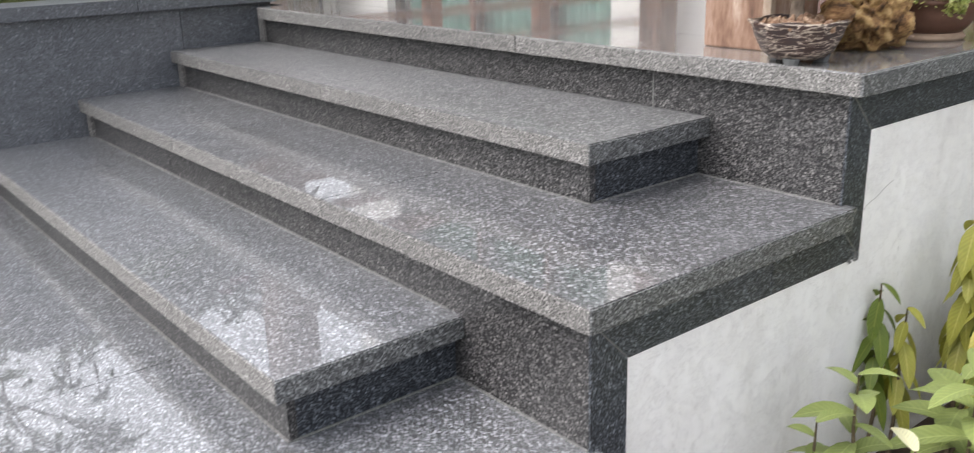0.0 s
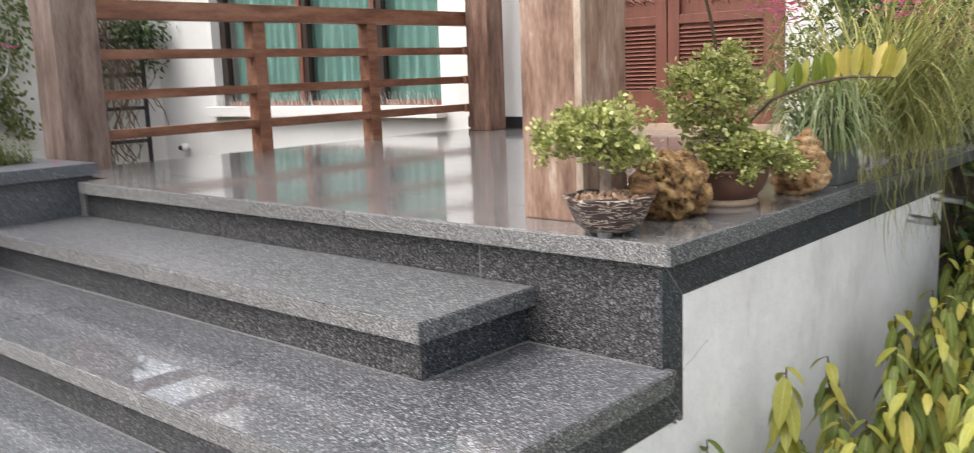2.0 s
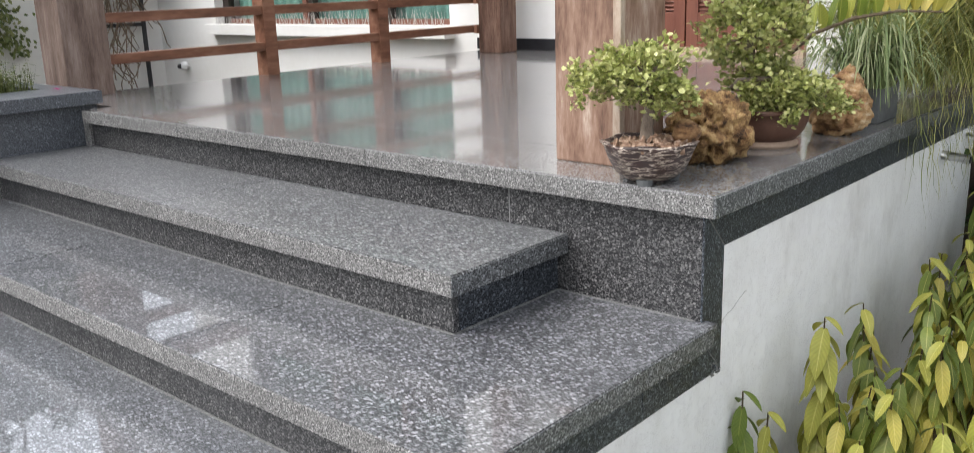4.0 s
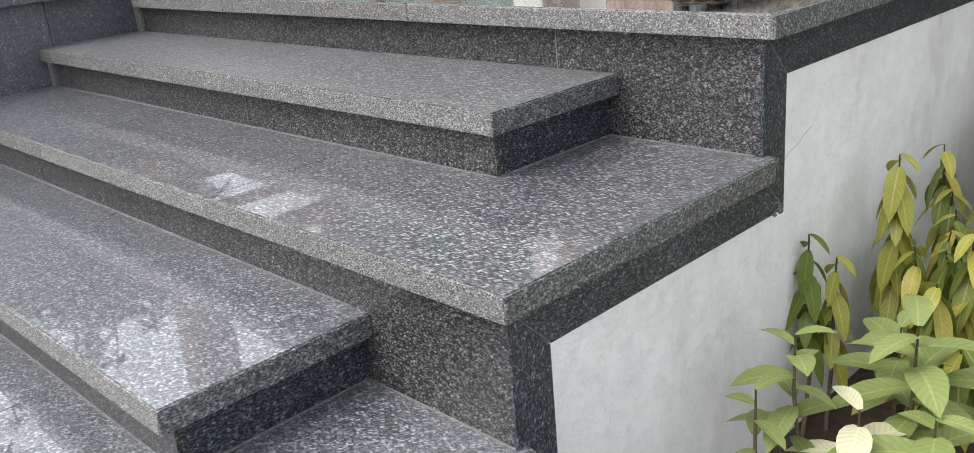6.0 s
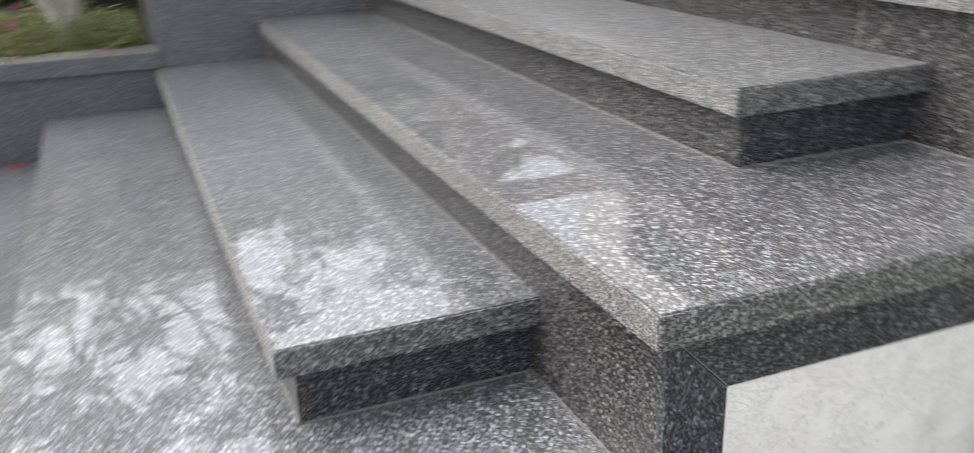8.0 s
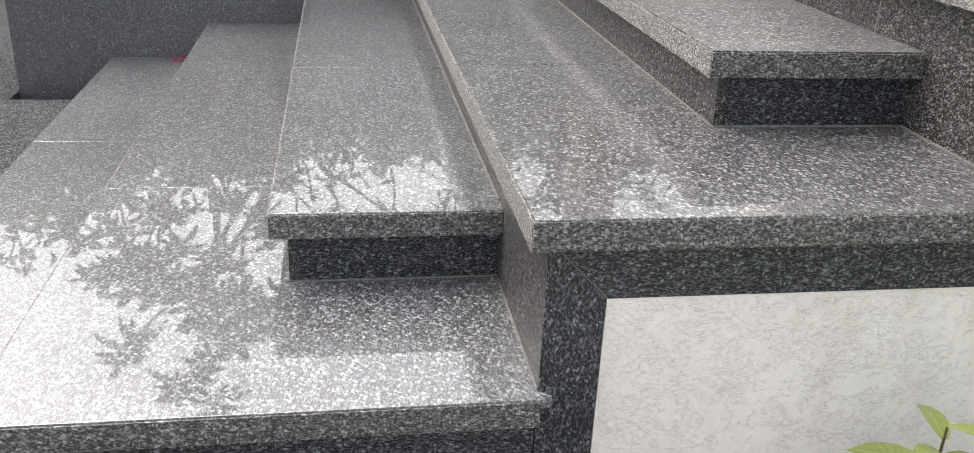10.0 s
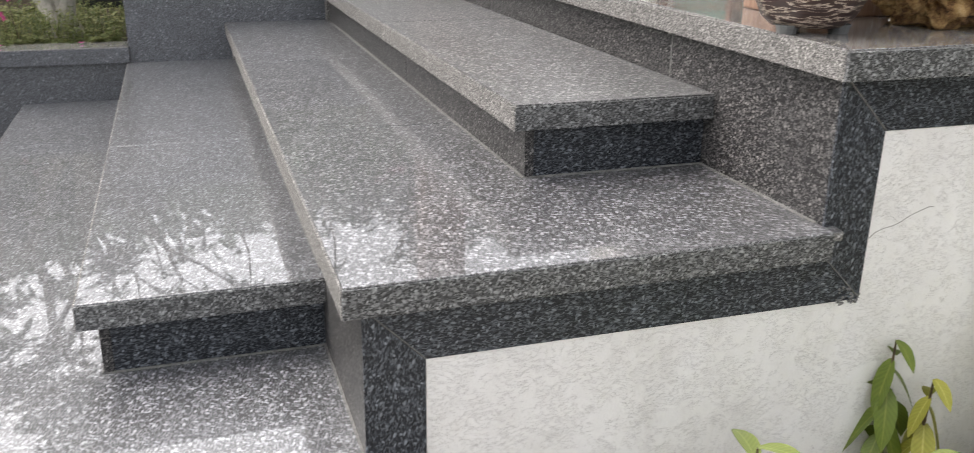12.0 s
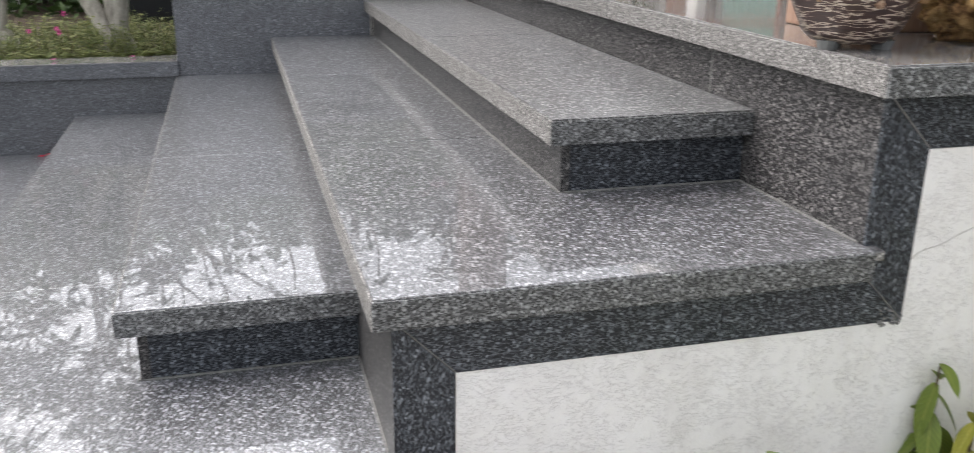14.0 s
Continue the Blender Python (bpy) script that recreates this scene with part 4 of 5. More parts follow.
clump_leaves(lf2, Vector((-0.13, 1.46, 0.79)), (0.13, 0.05, 0.045), 620, 0.0145)
twigs(p2, root + Vector((-0.05, -0.04, 0.24)), sp2[::7], c2, 0.006)
part("trunk", tr, M_BARK, p2, "grey twisted trunk with an arching branch", smooth=True)
part("crown", lf2, M_JADE, p2, "dense small round light green leaves")


def arching(b, base, way, length, rise, width, steps=7, fall=2.3):
    pts = []
    for j in range(steps + 1):
        u = j / steps
        pts.append(Vector(base) + Vector(way) * (length * u * (1 - 0.25 * u)) + Vector((0, 0, rise * (2.1 * u - fall * u * u) if rise > 0 else rise * u)))
    b.blade(pts, width)


# long grass in a grey pot
p3 = thing("potted_grass", (-0.14, 2.22, PZ), "long arching green grass in a square grey pot spilling over the terrace edge", "plant")
part("pot", Build().prism([(-0.24, 2.1), (-0.05, 2.1), (-0.05, 2.29), (-0.24, 2.29)], "z", PZ, PZ + 0.14), M_GREYPOT, p3, "square grey pot", 0.004)
gb = Build()
for i in range(420):
    a = rnd.gauss(0.25, 0.55) if i % 3 else rv(2.3, 4.0)
    out = Vector((math.cos(a), math.sin(a) * 0.9, 0))
    base = Vector((-0.1 + rv(-0.08, 0.1), 2.4 + rv(-0.12, 0.3), PZ + 0.13))
    long = rv(0.3, 0.85)
    arching(gb, base, out, long, long * rv(0.4, 1.1) + 0.15, rv(0.004, 0.009), 10, rv(1.3, 2.3))
for i in range(110):
    a = rv(-0.5, 0.9)
    base = Vector((-0.05 + rv(-0.08, 0.08), rv(2.15, 2.9), PZ + 0.13))
    arching(gb, base, Vector((math.cos(a), math.sin(a), 0)), rv(0.3, 0.6), rv(0.2, 0.6), rv(0.004, 0.008), 9, rv(1.6, 2.7))
for i in range(75):
    base = Vector((rv(-0.02, 0.12), rv(2.15, 3.0), PZ + rv(0.0, 0.3)))
    pts = [base]
    for j in range(7):
        pts.append(pts[-1] + Vector((rv(-0.015, 0.03), rv(-0.025, 0.025), rv(-0.075, -0.03))))
    gb.blade(pts, rv(0.0018, 0.0035))
for i in range(330):
    a = rnd.gauss(0.3, 0.7) if i % 3 else rv(2.0, 4.2)
    base = Vector((rv(-0.3, 0.05), rv(2.5, 3.3), PZ + 0.05))
    arching(gb, base, Vector((math.cos(a), math.sin(a), 0)), rv(0.3, 0.8), rv(0.45, 0.95), rv(0.004, 0.009), 9, rv(1.2, 2.1))
part("grass_blades", gb, M_GRASSBLADE, p3, "long narrow arching blades")
sd = Build()
for i in range(330):
    a = rv(-2.9, 0.6)
    long = rv(0.14, 0.36)
    arching(sd, Vector((-0.1 + rv(-0.07, 0.07), 2.12 + rv(-0.06, 0.06), PZ + 0.12)), Vector((math.cos(a), math.sin(a), 0)), long, long * rv(0.3, 1.3) + 0.06, rv(0.007, 0.012), 8, rv(1.5, 2.3))
part("broad_blades", sd, M_SPIDER, p3, "broader darker green blades")

# yellow-green feathered frond and tall leafy stem
p4 = thing("potted_frond_plant", (-0.42, 2.05, PZ), "tall plant with a feathered yellow-green frond in a clay pot", "plant")
part("pot", Build().lathe([(0.0, PZ), (0.08, PZ), (0.11, PZ + 0.16), (0.118, PZ + 0.165), (0.1, PZ + 0.16), (0.0, PZ + 0.13)], -0.42, 2.05, 28), M_TERRA, p4, "brown clay pot", smooth=True)
fr, st4 = Build(), Build()
fy = Build()
stem = [Vector((-0.4, 2.0, PZ + 0.13)), Vector((-0.31, 1.93, 0.88)), Vector((-0.2, 1.88, 0.965)), Vector((-0.07, 1.88, 1.015)), Vector((0.05, 1.9, 1.035)), Vector((0.17, 1.93, 1.03))]
st4.tube(stem, [0.009, 0.008, 0.007, 0.006, 0.005, 0.003], 6)
for i in range(15):
    u = 0.4 + 0.6 * i / 14
    f = u * (len(stem) - 1)
    j = min(int(f), len(stem) - 2)
    p = stem[j].lerp(stem[j + 1], f - j)
    d = (stem[j + 1] - stem[j]).normalized()
    side_w = d.cross(Vector((0, 0, 1))) * (1 if i % 2 else -1)
    way = (d * (rv(-0.12, 0.25) + 1.6 * max(0, u - 0.8)) + side_w * rv(0.15, 0.45) + Vector((0, 0, 1.0))).normalized()
    (fr if u < 0.74 else fy).leaf(p, way, d + side_w * rv(-0.7, 0.7), rv(0.09, 0.13), rv(0.036, 0.046), 0.08, 0.5, 6)
tall_stem = [Vector((-0.42, 2.05, PZ + 0.13)), Vector((-0.38, 1.9, 1.0)), Vector((-0.33, 1.7, 1.25)), Vector((-0.34, 1.62, 1.42))]
st4.tube(tall_stem, [0.008, 0.007, 0.006, 0.004], 6)
for i in range(16):
    p = Vector((-0.335, 1.65, 1.33)) + Vector((rv(-0.02, 0.02), rv(-0.02, 0.02), rv(-0.05, 0.1)))
    a = rv(0, 6.28)
    fr.leaf(p, Vector((math.cos(a), math.sin(a), rv(0.3, 1.2))), Vector((-math.sin(a), math.cos(a), 0)), rv(0.08, 0.15), 0.034, 0.3, 0.2, 4)
part("stem", st4, M_TWIG, p4, "curved tan stems", smooth=True)
part("frond_leaves", fr, M_FROND, p4, "folded yellow-green leaflets", smooth=True)
part("tip_leaves", fy, M_FRONDTIP, p4, "yellow leaflets at the tip of the frond", smooth=True)


# ---------- shrubs in the bed below the white wall ----------
def shrub(at, height, lean, droop_leaves, mtl, label, leaf_len, count, width_ratio=0.42, name="garden_shrub", spread=0.0, twist=0.0):
    """A shrub of one stem with single leaves, or of three stems with a mass of leaves."""
    s = thing(name, at, label, "shrub", "shrubs below the wall")
    mass = Build()
    base = Vector(at)
    for q in range(1 if not spread else 3):
        b0 = base + Vector((rv(-spread, spread), rv(-spread, spread), 0))
        top = b0 + Vector((lean[0] + rv(-spread, spread), lean[1] + rv(-spread, spread), height * (1 if q == 0 else rv(0.72, 0.95))))
        pts = [b0, b0.lerp(top, 0.4) + Vector((rv(-0.015, 0.015), rv(-0.015, 0.015), 0)), b0.lerp(top, 0.75), top]
        part("stem", Build().tube(pts, [0.006, 0.005, 0.004, 0.002], 6), M_TWIG, s, smooth=True)
        k = count if not spread else count // 3
        for i in range(k):
            u = 1 - (i / k) * (0.55 if droop_leaves else 0.5)
            p = b0.lerp(top, u)
            a = i * 2.4 + q + twist
            out = Vector((math.cos(a), math.sin(a), 0))
            ln = leaf_len * rv(0.7, 1.15) * (0.75 if i < 2 else 1)
            if droop_leaves:
                way, dr = out * rv(0.3, 0.6) + Vector((0, 0, rv(-0.95, -0.3) if i > 1 else -0.1)), 0.6
            else:
                way, dr = out + Vector((0, 0, rv(0.05, 0.55))), 0.35
            b = mass if spread else Build()
            b.leaf(p, way, Vector((-math.sin(a), math.cos(a), rv(-0.2, 0.2))), ln, ln * width_ratio, dr, 0.25, 6)
            if not spread:
                part("leaf", b, mtl, s, smooth=True)
    if spread:
        tagged(part("foliage", mass, mtl, s, smooth=True), kind="stuff")
    return s


B0 = BED + 0.03
shrub((-0.0, 1.07, B0), 0.575, (-0.008, 0.012, 0), True, M_OLIVE, "slender shrub with drooping olive green leaves against the wall", 0.09, 15, 0.52)
shrub((0.035, 1.13, B0), 0.5, (0.0, 0.02, 0), True, M_YELLOW, "small shrub with drooping yellowing leaves against the wall", 0.085, 14, 0.54)
shrub((0.1, 1.36, B0), 0.73, (0.0, -0.02, 0), True, M_YELLOW, "shrub with drooping yellow-green leaves against the wall", 0.09, 26, 0.54)
for i in range(17):
    y = 1.45 + i * 0.105 + rv(-0.03, 0.03)
    x = 0.1 + rv(0.0, 0.3)
    shrub((x, y, B0), min(0.79, 0.55 + (y - 1.5) * 0.36) + rv(-0.1, 0.03), (rv(-0.05, 0.05), rv(-0.05, 0.05), 0), True, M_YELLOW, "bushy garden shrub with yellowing drooping leaves", 0.092, 54, 0.47, spread=0.06, twist=i)
for x, y, h in ((0.17, 1.42, 0.5), (0.26, 1.3, 0.44), (0.22, 1.52, 0.55), (0.5, 1.35, 0.62), (0.56, 1.75, 0.7), (0.5, 2.2, 0.78), (0.62, 1.05, 0.5), (0.75, 2.0, 0.8)):
    shrub((x, y, B0), h, (0, 0, 0), True, M_YELLOW, "bushy garden shrub with yellowing drooping leaves", 0.1, 60, 0.48, spread=0.1, twist=x * 9)
shrub((0.185, 0.645, B0), 0.535, (0, 0, 0), False, M_GREENLEAF, "low shrub with a rosette of broad green leaves", 0.135, 11, 0.42, twist=0.6)
shrub((0.15, 0.55, B0), 0.44, (0, 0, 0), False, M_GREENLEAF, "low shrub with a rosette of broad green leaves", 0.1, 6, 0.42, twist=1.1)
shrub((0.36, 0.83, B0), 0.53, (0, 0, 0), False, M_GREENLEAF, "low shrub with a rosette of broad green leaves", 0.19, 11, 0.38, twist=2.0)
shrub((0.32, 0.66, B0), 0.4, (0, 0, 0), False, M_CREAM, "low shrub topped with pale cream new leaves", 0.18, 5, 0.46, twist=2.6)
shrub((0.46, 0.68, B0), 0.42, (0, 0, 0), False, M_GREENLEAF, "low shrub with a rosette of broad green leaves", 0.2, 10, 0.38, twist=0.2)
shrub((0.27, 0.98, B0), 0.44, (0, 0, 0), False, M_GREENLEAF, "low shrub with a rosette of broad green leaves", 0.15, 11, 0.42, twist=1.6)
shrub((0.58, 0.95, B0), 0.5, (0, 0, 0), False, M_GREENLEAF, "low shrub with a rosette of broad green leaves", 0.2, 10, 0.38, twist=4.0)

# steel pipes out of the wall end
for dx, dy, dz in ((0.0, 2.84, 0.445), (0.02, 3.18, 0.49)):
    q = thing("steel_drain_pipe", (SX, dy, dz), "short brushed steel spout pipe sticking out of the wall", "pipe", "steel pipes")
    part("tube", Build().tube([(SX - 0.03, dy, dz), (SX + 0.105 + dx, dy - 0.01, dz - 0.012)], [0.018, 0.018], 16), M_STEEL, q, smooth=True)
    # Black disc puts the shade of the hollow pipe on its closed end.
    part("opening", Build().tube([(SX + 0.1051 + dx, dy - 0.01, dz - 0.012), (SX + 0.108 + dx, dy - 0.01, dz - 0.0121)], [0.0145, 0.0145], 16), M_BLACK, q, "black disc standing for the shaded hollow of the pipe")


# ---------- trees and growth round the place ----------
def crown_leaves(b, centre, radii, count, size):
    c = Vector(centre)
    clumps = []
    while len(clumps) < max(10, count // 40):
        d = Vector((rv(-1, 1), rv(-1, 1), rv(-1, 1)))
        if 0.2 < d.length < 1:
            d *= 0.75 + 0.5 * noise.noise(d * 2 + c)
            clumps.append(Vector((d.x * radii[0], d.y * radii[1], d.z * radii[2])))
    for i in range(count):
        s = clumps[i % len(clumps)]
        j = Vector((rnd.gauss(0, 1), rnd.gauss(0, 1), rnd.gauss(0, 0.7))) * size * 2.2
        k = size * rv(0.7, 1.4)
        b.leaf(c + s + j, Vector((rv(-1, 1), rv(-1, 1), rv(-0.7, 0.6))), Vector((rv(-1, 1), rv(-1, 1), rv(-1, 1))), k, k * 0.45, 0.3, 0.15, 2)
    return clumps


def tree(at, height, radii, count, size, label, mtl=None):
    t = thing("garden_tree", at, label, "tree", "garden trees")
    b, w = Build(), Build()
    at = Vector(at)
    c = at + Vector((0, 0, height - radii[2]))
    cl = crown_leaves(b, c, radii, count, size)
    w.tube([at, at.lerp(c, 0.5) + Vector((0.08, 0.05, 0)), c], [0.11, 0.085, 0.05], 8)
    for s in cl[::4]:
        w.tube([at.lerp(c, 0.7), at.lerp(c, 0.8) + s * 0.5, c + s], [0.04, 0.025, 0.008], 5)
    part("trunk", w, M_BARK, t, "", smooth=True)
    part("crown", b, mtl or M_DARKLEAF, t, "uneven dark green leaf crown")
    return t


def rosette(b, e, d, r, count, long):
    """Long leaves spreading from a blunt branch tip."""
    for i in range(count):
        a = 2.4 * i + r.uniform(-0.2, 0.2)
        out = Vector((math.cos(a), math.sin(a), r.uniform(-0.25, 0.75)))
        ln = long * r.uniform(0.7, 1.15)
        b.leaf(e + d * r.uniform(-0.04, 0.02), out, Vector((-math.sin(a), math.cos(a), 0)), ln, ln * 0.26, 0.3, 0.2, 3)


def rosette_tree(at, top, radii, tips, seed, label):
    """A broad tree whose leaves sit in rosettes at the ends of blunt branches."""
    r = random.Random(seed)
    t = thing("garden_tree", at, label, "tree", "garden trees")
    w, b = Build(), Build()
    at = Vector(at)
    fork = at + Vector((0, 0, (top - at.z) * 0.42))
    c = Vector((at.x, at.y, top - radii[2]))
    w.tube([at, at.lerp(fork, 0.5) + Vector((0.05, 0.04, 0)), fork], [0.13, 0.11, 0.09], 8)
    limbs = []
    for i in range(7):
        a = 0.9 * i + r.uniform(-0.2, 0.2)
        e = c + Vector((0.55 * radii[0] * math.cos(a), 0.55 * radii[1] * math.sin(a), r.uniform(-0.4, 0.2) * radii[2]))
        w.tube([fork, fork.lerp(e, 0.5) + Vector((0, 0, -0.08)), e], [0.07, 0.055, 0.035], 6)
        limbs.append(e)
    for i in range(tips):
        d = Vector((r.gauss(0, 1), r.gauss(0, 1), r.gauss(0, 1))).normalized()
        d *= r.uniform(0.45, 1.0) * (0.86 + 0.3 * noise.noise(d * 2.1 + at))
        e = c + Vector((d.x * radii[0], d.y * radii[1], d.z * radii[2]))
        k = min(limbs, key=lambda q: (q - e).length)
        if i % 3 == 0:
            w.tube([k, k.lerp(e, 0.55) + Vector((0, 0, -0.05)), e], [0.03, 0.02, 0.013], 5)
        rosette(b, e, d.normalized(), r, 13, 0.26)
    for i in range(9):
        a = r.uniform(0, 6.28)
        foot = c + Vector((0.7 * radii[0] * math.cos(a), 0.7 * radii[1] * math.sin(a), 0.5 * radii[2]))
        e = foot + Vector((r.uniform(-0.15, 0.15), r.uniform(-0.2, 0.2), r.uniform(0.35, 0.6) * radii[2]))
        w.tube([foot, foot.lerp(e, 0.5) + Vector((0.04, 0.05, 0)), e], [0.022, 0.018, 0.014], 5)
        rosette(b, e, Vector((0, 0, 1)), r, 9, 0.24)
    part("trunk", w, M_BARK, t, "grey forked trunk", smooth=True)
    tagged(part("crown", b, M_DARKLEAF, t, "long dark green leaves in rosettes"), kind="stuff")
    return t


for i, (x, y, top, r) in enumerate(((-9.9, -6.6, 3.9, 1.4), (-10.2, -4.6, 3.85, 1.3), (-9.8, -2.7, 3.7, 1.2), (-10.1, -1.1, 3.75, 1.1), (-9.9, 0.5, 3.75, 1.1), (-10.3, 1.9, 4.2, 1.1), (-10.1, 3.3, 4.45, 1.2))):
    rosette_tree((x, y, -0.53), top, (r, r, 1.4), 270, 31 + i, "leafy frangipani tree standing behind the boundary wall")
# Unseen tree, added to darken the surroundings beyond the bed.
tree((3.6, 8.4, -0.53), 4.6, (1.8, 1.8, 1.8), 2200, 0.3, "unseen leafy tree added as dark surroundings beyond the planting bed")


def frangipani(at, stems, label, seed):
    """A pale forked trunk with blunt branches that end in leaf rosettes."""
    r = random.Random(seed)
    t = thing("frangipani_tree", at, label, "tree", "pale trunked trees")
    w, b = Build(), Build()

    def grow(p, d, length, rad, depth):
        q = p + d * length * 0.5 + Vector((r.uniform(-0.03, 0.03), r.uniform(-0.03, 0.03), 0))
        e = p + d * length
        w.tube([p, q, e], [rad, rad * 0.88, rad * 0.78], 8)
        if depth == 0:
            for i in range(15):
                a = 2.4 * i
                out = Vector((math.cos(a), math.sin(a), r.uniform(0.0, 0.8)))
                ln = r.uniform(0.14, 0.26)
                b.leaf(e + d * r.uniform(-0.05, 0.02), out, Vector((-math.sin(a), math.cos(a), 0)), ln, ln * 0.28, 0.35, 0.2, 4)
            return
        k = 2 if r.random() < 0.65 else 3
        a0 = r.uniform(0, 6.28)
        for i in range(k):
            a = a0 + 2 * math.pi * i / k
            nd = (d * 0.8 + Vector((math.cos(a), math.sin(a), 0.25)) * 0.55).normalized()
            grow(e, nd, length * r.uniform(0.55, 0.8), rad * 0.5, depth - 1)

    for d, length, rad, depth in stems:
        grow(Vector(at), Vector(d).normalized(), length, rad, depth)
    w.lathe([(0.12, at[2] - 0.06), (0.1, at[2] + 0.0), (0.06, at[2] + 0.07), (0.0, at[2] + 0.1)], at[0], at[1], 14)
    part("trunk", w, M_PALEBARK, t, "smooth pale grey forked trunk", smooth=True)
    tagged(part("foliage", b, M_DARKLEAF, t, "long leaves in rosettes at the branch tips"), kind="stuff")


frangipani((-3.82, -0.74, 0.21), [((-0.1, -0.46, 1), 0.8, 0.046, 3), ((0.0, -0.05, 1), 0.85, 0.034, 3), ((-0.1, 0.1, 1), 0.75, 0.048, 3)], "frangipani with pale forked trunk in the planter", 4)
frangipani((-4.02, -1.33, 0.21), [((0.0, 0.16, 1), 0.7, 0.03, 3), ((-0.2, -0.4, 1), 0.6, 0.03, 2)], "slender frangipani with pale stem in the planter", 9)


def herbs(name, x0, x1, y0, y1, z, count, high, label, mtl=None, size=1.0):
    b = Build()
    for i in range(count):
        p = Vector((rv(x0, x1), rv(y0, y1), z))
        hgt = high * rv(0.3, 1.0) * (0.6 + 0.8 * abs(noise.noise(p * 3)))
        a = rv(0, 6.28)
        tip = p + Vector((0.3 * hgt * math.cos(a), 0.3 * hgt * math.sin(a), hgt))
        b.blade([p, p.lerp(tip, 0.5), tip], 0.004)
        for k in range(4):
            a = rv(0, 6.28)
            q = p.lerp(tip, rv(0.3, 1))
            ln = rv(0.015, 0.035) * size
            b.leaf(q, Vector((math.cos(a), math.sin(a), rv(-0.1, 0.7))), Vector((-math.sin(a), math.cos(a), 0)), ln, ln * 0.55, 0.2, 0.2, 2)
    return solo(name, b, mtl or M_HERB, label, "groundcover", "stuff")


herbs("groundcover", -4.6, -3.31, -1.6, -0.45, 0.2, 1500, 0.16, "tangled low green groundcover in the planter")
herbs("groundcover", -3.42, -3.28, -1.5, -0.46, 0.2, 420, 0.06, "short broad-leaved green groundcover along the coping", size=1.6)
herbs("groundcover", -3.85, -3.46, 0.15, 0.83, 0.66, 900, 0.3, "feathery olive green groundcover behind the raised coping")
herbs("groundcover", -4.4, -3.45, -0.3, 0.82, 0.66, 1700, 0.26, "tangled low green groundcover in the raised planter")
shrubs_far = Build()
crown_leaves(shrubs_far, (-5.6, -0.9, 0.5), (0.9, 0.9, 0.45), 1500, 0.07)
crown_leaves(shrubs_far, (-6.2, -1.6, 0.5), (0.9, 0.8, 0.5), 1200, 0.07)
for yy, hh in ((-4.2, 1.5), (-3.3, 1.35), (-2.3, 1.5), (-1.3, 1.3), (-0.35, 1.5), (0.55, 1.5), (1.3, 1.6)):
    crown_leaves(shrubs_far, ((-6.9 if yy < 0 else -7.75) + 0.15 * math.sin(yy * 3), yy, hh - 0.1), (0.65, 0.65, 1.15), 4200, 0.13)
solo("hedge", shrubs_far, M_DARKLEAF, "dense dark green shrubs behind the planter tree", "hedge", "stuff")
hedge2 = Build()
crown_leaves(hedge2, (0.55, 3.7, 0.2), (0.8, 0.4, 0.8), 3600, 0.075)
crown_leaves(hedge2, (-0.25, 4.27, 1.2), (1.0, 0.1, 0.8), 2600, 0.075)
crown_leaves(hedge2, (1.2, 3.0, 0.0), (0.5, 0.6, 0.6), 1300, 0.075)
solo("hedge", hedge2, M_DARKLEAF, "dense dark green shrubs past the end of the white wall", "hedge", "stuff")


def flower(b, p, size, petals=5):
    for i in range(petals):
        a = 2 * math.pi * i / petals + rv(0, 0.4)
        b.leaf(p, Vector((math.cos(a), math.sin(a), 0.35)), Vector((-math.sin(a), math.cos(a), 0)), size, size * 0.7, 0.1, 0.15, 2, True)


boug = thing("bougainvillea", (-0.5, 4.1, DZ), "bougainvillea bush with magenta flowers beside the house wall", "shrub")
bl, bf, bw = Build(), Build(), Build()
cl = crown_leaves(bl, (-0.3, 3.95, 1.22), (1.05, 0.33, 0.68), 8000, 0.036)
for s in cl[::3]:
    bw.tube([Vector((-0.4, 4.1, DZ)), Vector((-0.3, 4.05, 0.95)) + s * 0.3, Vector((-0.25, 4.0, 1.15)) + s], [0.014, 0.009, 0.004], 5)
for i in range(330):
    c = rnd.choice([(-1.05, 3.95, 1.36), (-0.95, 3.85, 1.42), (-1.0, 3.72, 1.4), (-0.25, 3.55, 1.28), (-0.32, 3.55, 1.33), (-0.15, 3.6, 1.15), (0.1, 3.6, 1.3)])
    flower(bf, Vector(c) + Vector((rnd.gauss(0, 0.07), rnd.gauss(0, 0.06), rnd.gauss(0, 0.05))), 0.03, 3)
tagged(part("branchwork", bw, M_TWIG, boug, "thin brown branches"), kind="stuff")
part("leaves", bl, M_HERB, boug)
tagged(part("blossom", bf, M_PINK, boug, "magenta papery flowers"), kind="stuff")

aden = thing("desert_rose", (-3.9, 0.72, 0.66), "pink flowering shrub with curved pale stems in the raised planter", "shrub")
aw, af, al = Build(), Build(), Build()
s0 = Vector((-3.9, 0.73, 0.66))
aw.tube([s0, Vector((-3.9, 0.76, 0.9)), Vector((-3.9, 0.82, 1.08)), Vector((-3.9, 0.93, 1.17)), Vector((-3.9, 0.955, 1.29))], [0.022, 0.016, 0.012, 0.01, 0.007], 8)
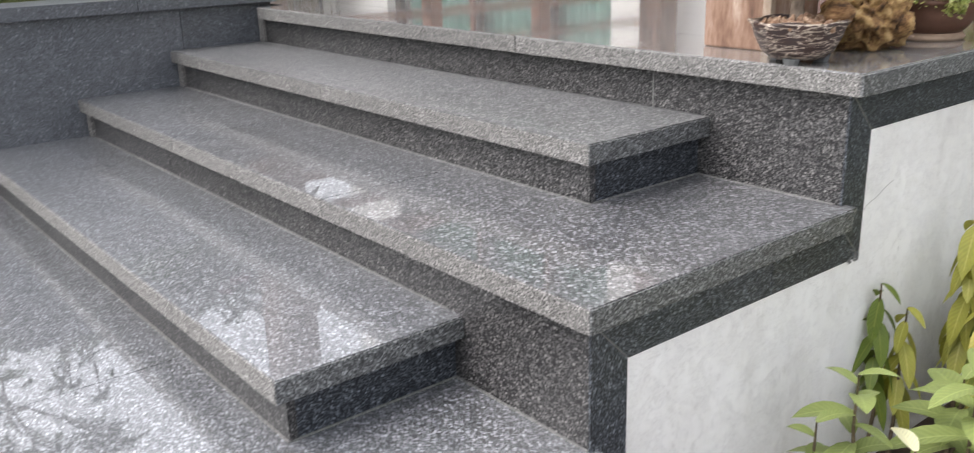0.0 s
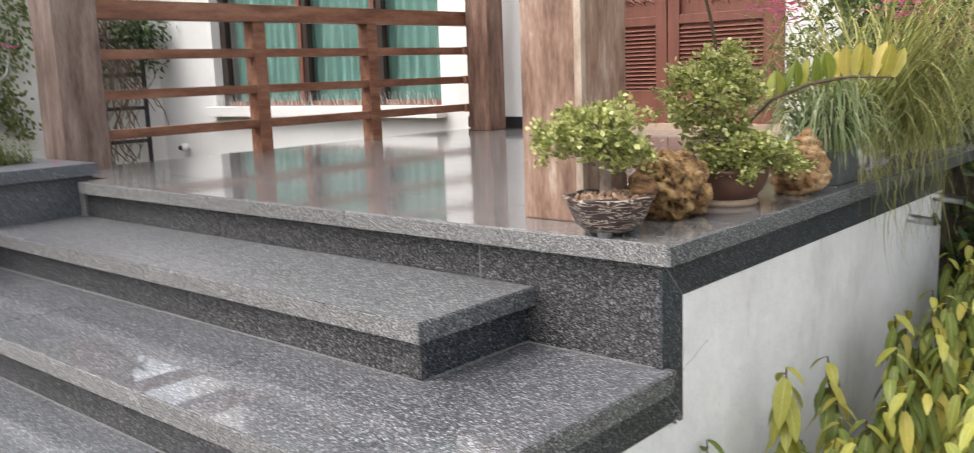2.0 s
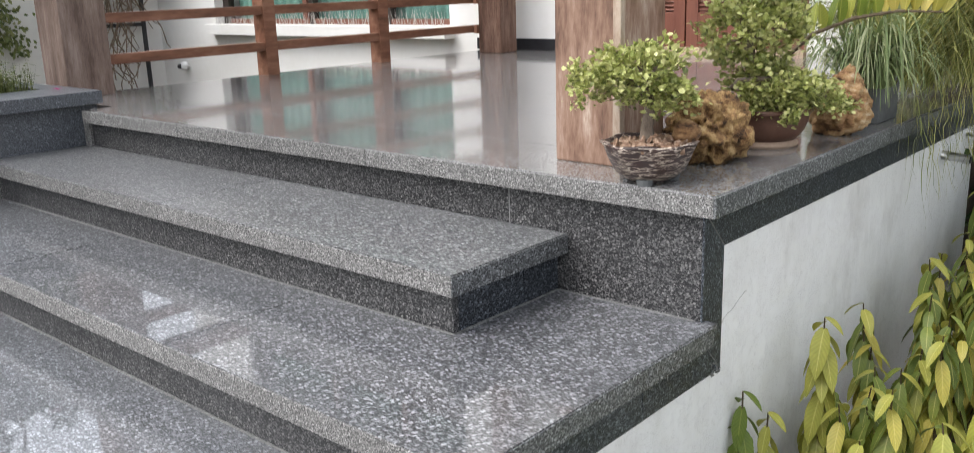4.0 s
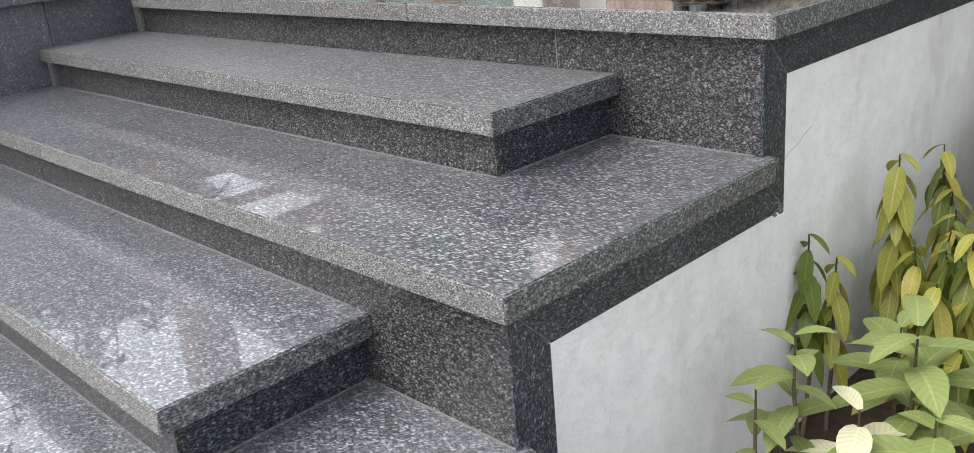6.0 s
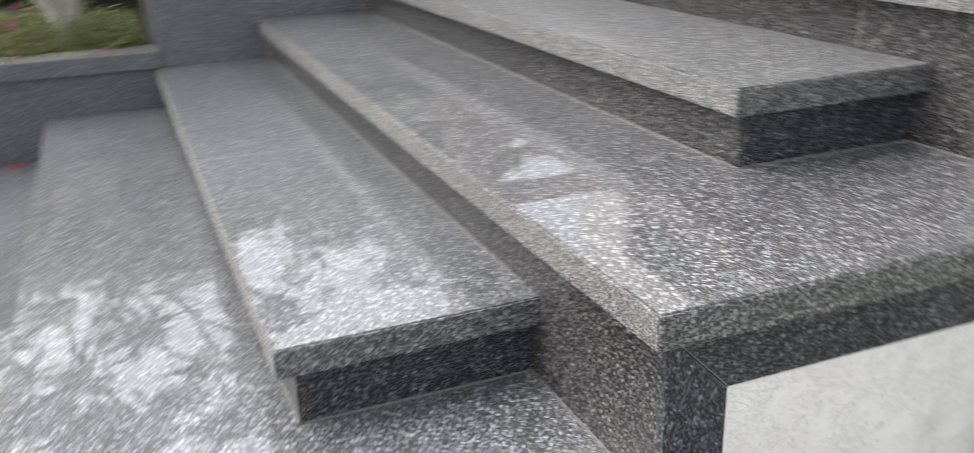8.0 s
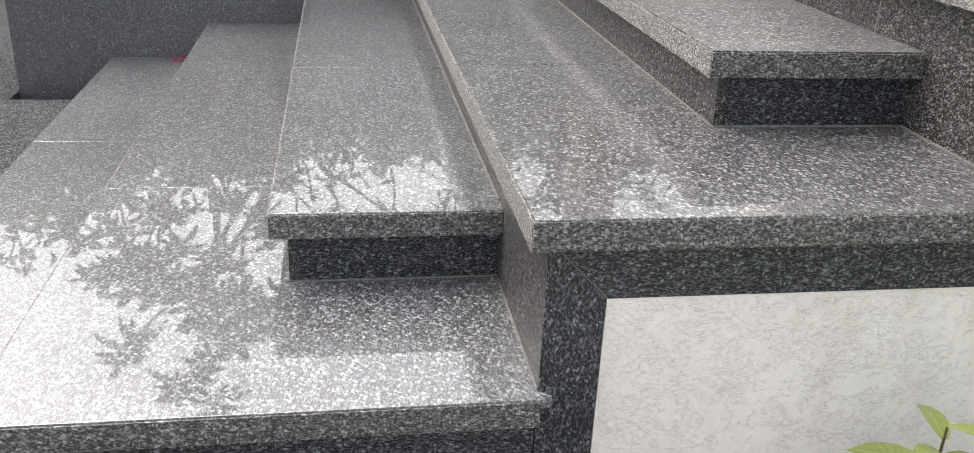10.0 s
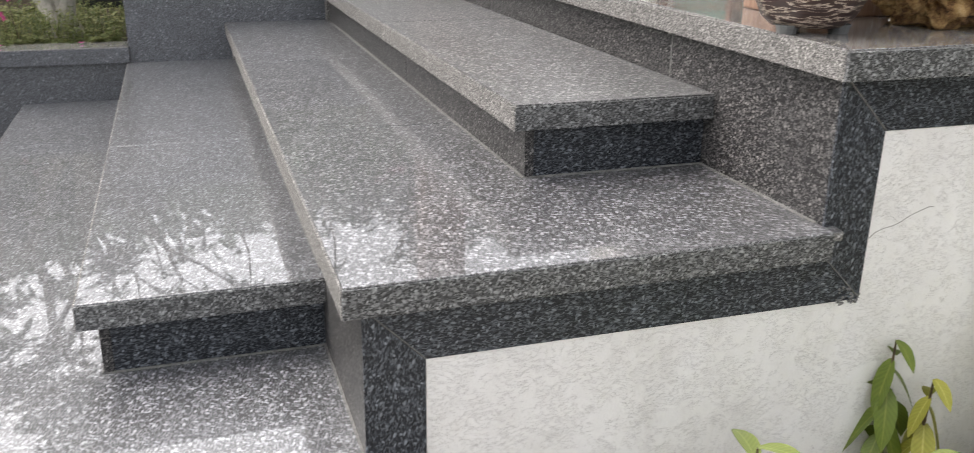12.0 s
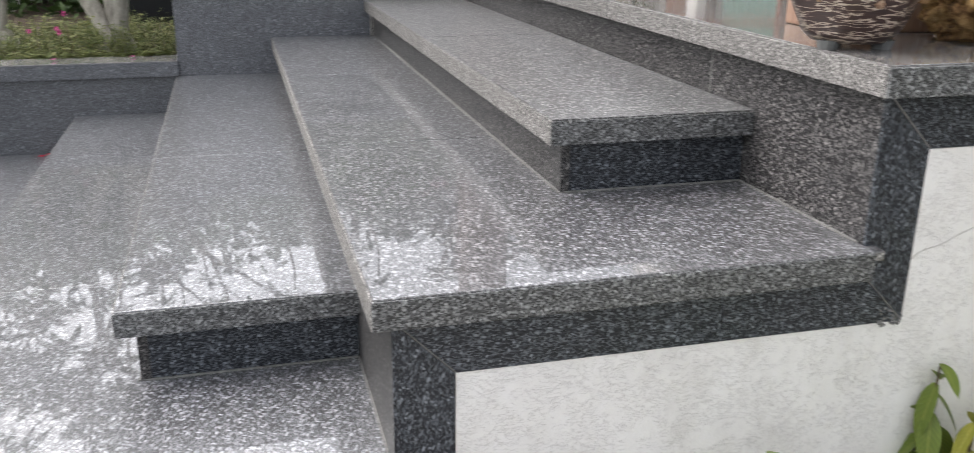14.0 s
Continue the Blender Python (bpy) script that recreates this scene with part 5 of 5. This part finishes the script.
aw.tube([Vector((-3.9, 0.76, 0.92)), Vector((-3.92, 0.72, 1.08)), Vector((-3.9, 0.68, 1.2))], [0.014, 0.011, 0.007], 8)
for c in ((-3.9, 0.93, 1.31), (-3.88, 0.965, 1.3), (-3.9, 0.86, 1.36)):
    flower(af, Vector(c), 0.045)
crown_leaves(al, (-3.9, 0.87, 1.36), (0.08, 0.12, 0.08), 60, 0.035)
part("stems", aw, M_PALEBARK, aden, "curved pale stems", smooth=True)
tagged(part("blossom", af, M_PINK, aden, "pink five-petalled flowers"), kind="stuff")
part("leaves", al, M_DARKLEAF, aden)

ivy = Build()
for i in range(900):
    u = rnd.random()
    z = 0.6 + 2.0 * u
    y = 2.8 + (0.12 + 0.28 * u) * rnd.gauss(0, 0.6) + 0.1 * math.sin(z * 4)
    a = rv(0, 6.28)
    ivy.leaf((-8.57 + rv(0, 0.1), y, z), (0.4, math.cos(a), math.sin(a) - 0.4), (0.1, math.sin(a), -math.cos(a)), rv(0.03, 0.06), 0.034, 0.2, 0.1, 2)
solo("ivy", ivy, M_HERB, "green ivy hanging down the white garden wall", "climber", "stuff")

trl = thing("iron_trellis", (-8.5, 3.9, -0.5), "dark iron ladder trellis leaning on the garden wall", "trellis")
for y in (3.72, 4.2):
    box_part("upright", -8.52, -8.49, y - 0.02, y + 0.02, -0.53, 1.9, M_BLACK, trl, "", 0.003)
for z in (0.12, 0.48, 0.84, 1.2, 1.57):
    box_part("rung", -8.53, -8.5, 3.6, 4.22, z - 0.02, z + 0.02, M_BLACK, trl, "", 0.003)
vine = Build()
for i in range(64):
    y, z = rv(3.4, 4.2), rv(1.2, 2.4)
    pts = []
    for j in range(9):
        pts.append((-8.46 + rv(-0.02, 0.05), y, z))
        y += rv(-0.14, 0.14)
        z -= rv(0.02, 0.26)
    pts = [p for p in pts if p[2] > -0.5]
    if len(pts) > 2:
        vine.tube(pts, [rv(0.004, 0.008)] * len(pts), 4)
vthing = thing("dry_climber", (-8.45, 3.8, -0.5), "dry brown climbing vine with a green leafy top on the trellis", "climber")
part("vines", vine, M_DRYVINE, vthing, "bare brown vine strands")
vl = Build()
crown_leaves(vl, (-8.4, 4.15, 1.75), (0.12, 0.32, 0.35), 600, 0.06)
crown_leaves(vl, (-8.4, 4.2, 1.35), (0.1, 0.22, 0.2), 160, 0.05)
part("leaves", vl, M_DARKLEAF, vthing)

pinks = thing("flowering_herb", (-3.5, -1.0, 0.2), "small herb with round pink flowers on thin stems", "flower")
pst = Build()
for c in ((-3.5, -1.09, 0.335), (-3.5, -0.97, 0.345), (-3.5, -0.93, 0.415), (-3.47, -0.955, 0.33)):
    c = Vector(c)
    pst.tube([Vector((c.x - 0.03, c.y + 0.02, 0.2)), c - Vector((0.01, 0, 0.06)), c], [0.003, 0.002, 0.0015], 5)
    head = Build()
    for i in range(14):
        a, e = 2.4 * i, -0.6 + 1.9 * i / 13
        head.leaf(c, Vector((math.cos(a) * math.cos(e), math.sin(a) * math.cos(e), math.sin(e))), Vector((-math.sin(a), math.cos(a), 0)), 0.017, 0.011, 0.1, 0.2, 2, True)
    part("flower_head", head, M_PINK, pinks, "round pink flower head")
part("stem", pst, M_TWIG, pinks)

fallen = Build()
for c in ((-3.07, -1.03, -0.163), (-3.095, -1.0, -0.162)):
    flower(fallen, Vector(c), 0.022)
solo("fallen_flower", fallen, M_RED, "fallen red flower lying on the granite step", "flower")
for c in ((-3.2, -0.95, 0.245), (-3.24, -0.62, 0.243)):
    fb = Build()
    flower(fb, Vector(c), 0.018)
    solo("fallen_flower", fb, M_PINK, "fallen pink flower lying on the planter coping", "flower", group="fallen flowers")
fb = Build()
flower(fb, Vector((-3.3, 0.86, 0.742)), 0.025)
solo("fallen_flower", fb, M_PINK, "fallen pink flower lying on the planter coping", "flower", group="fallen flowers")
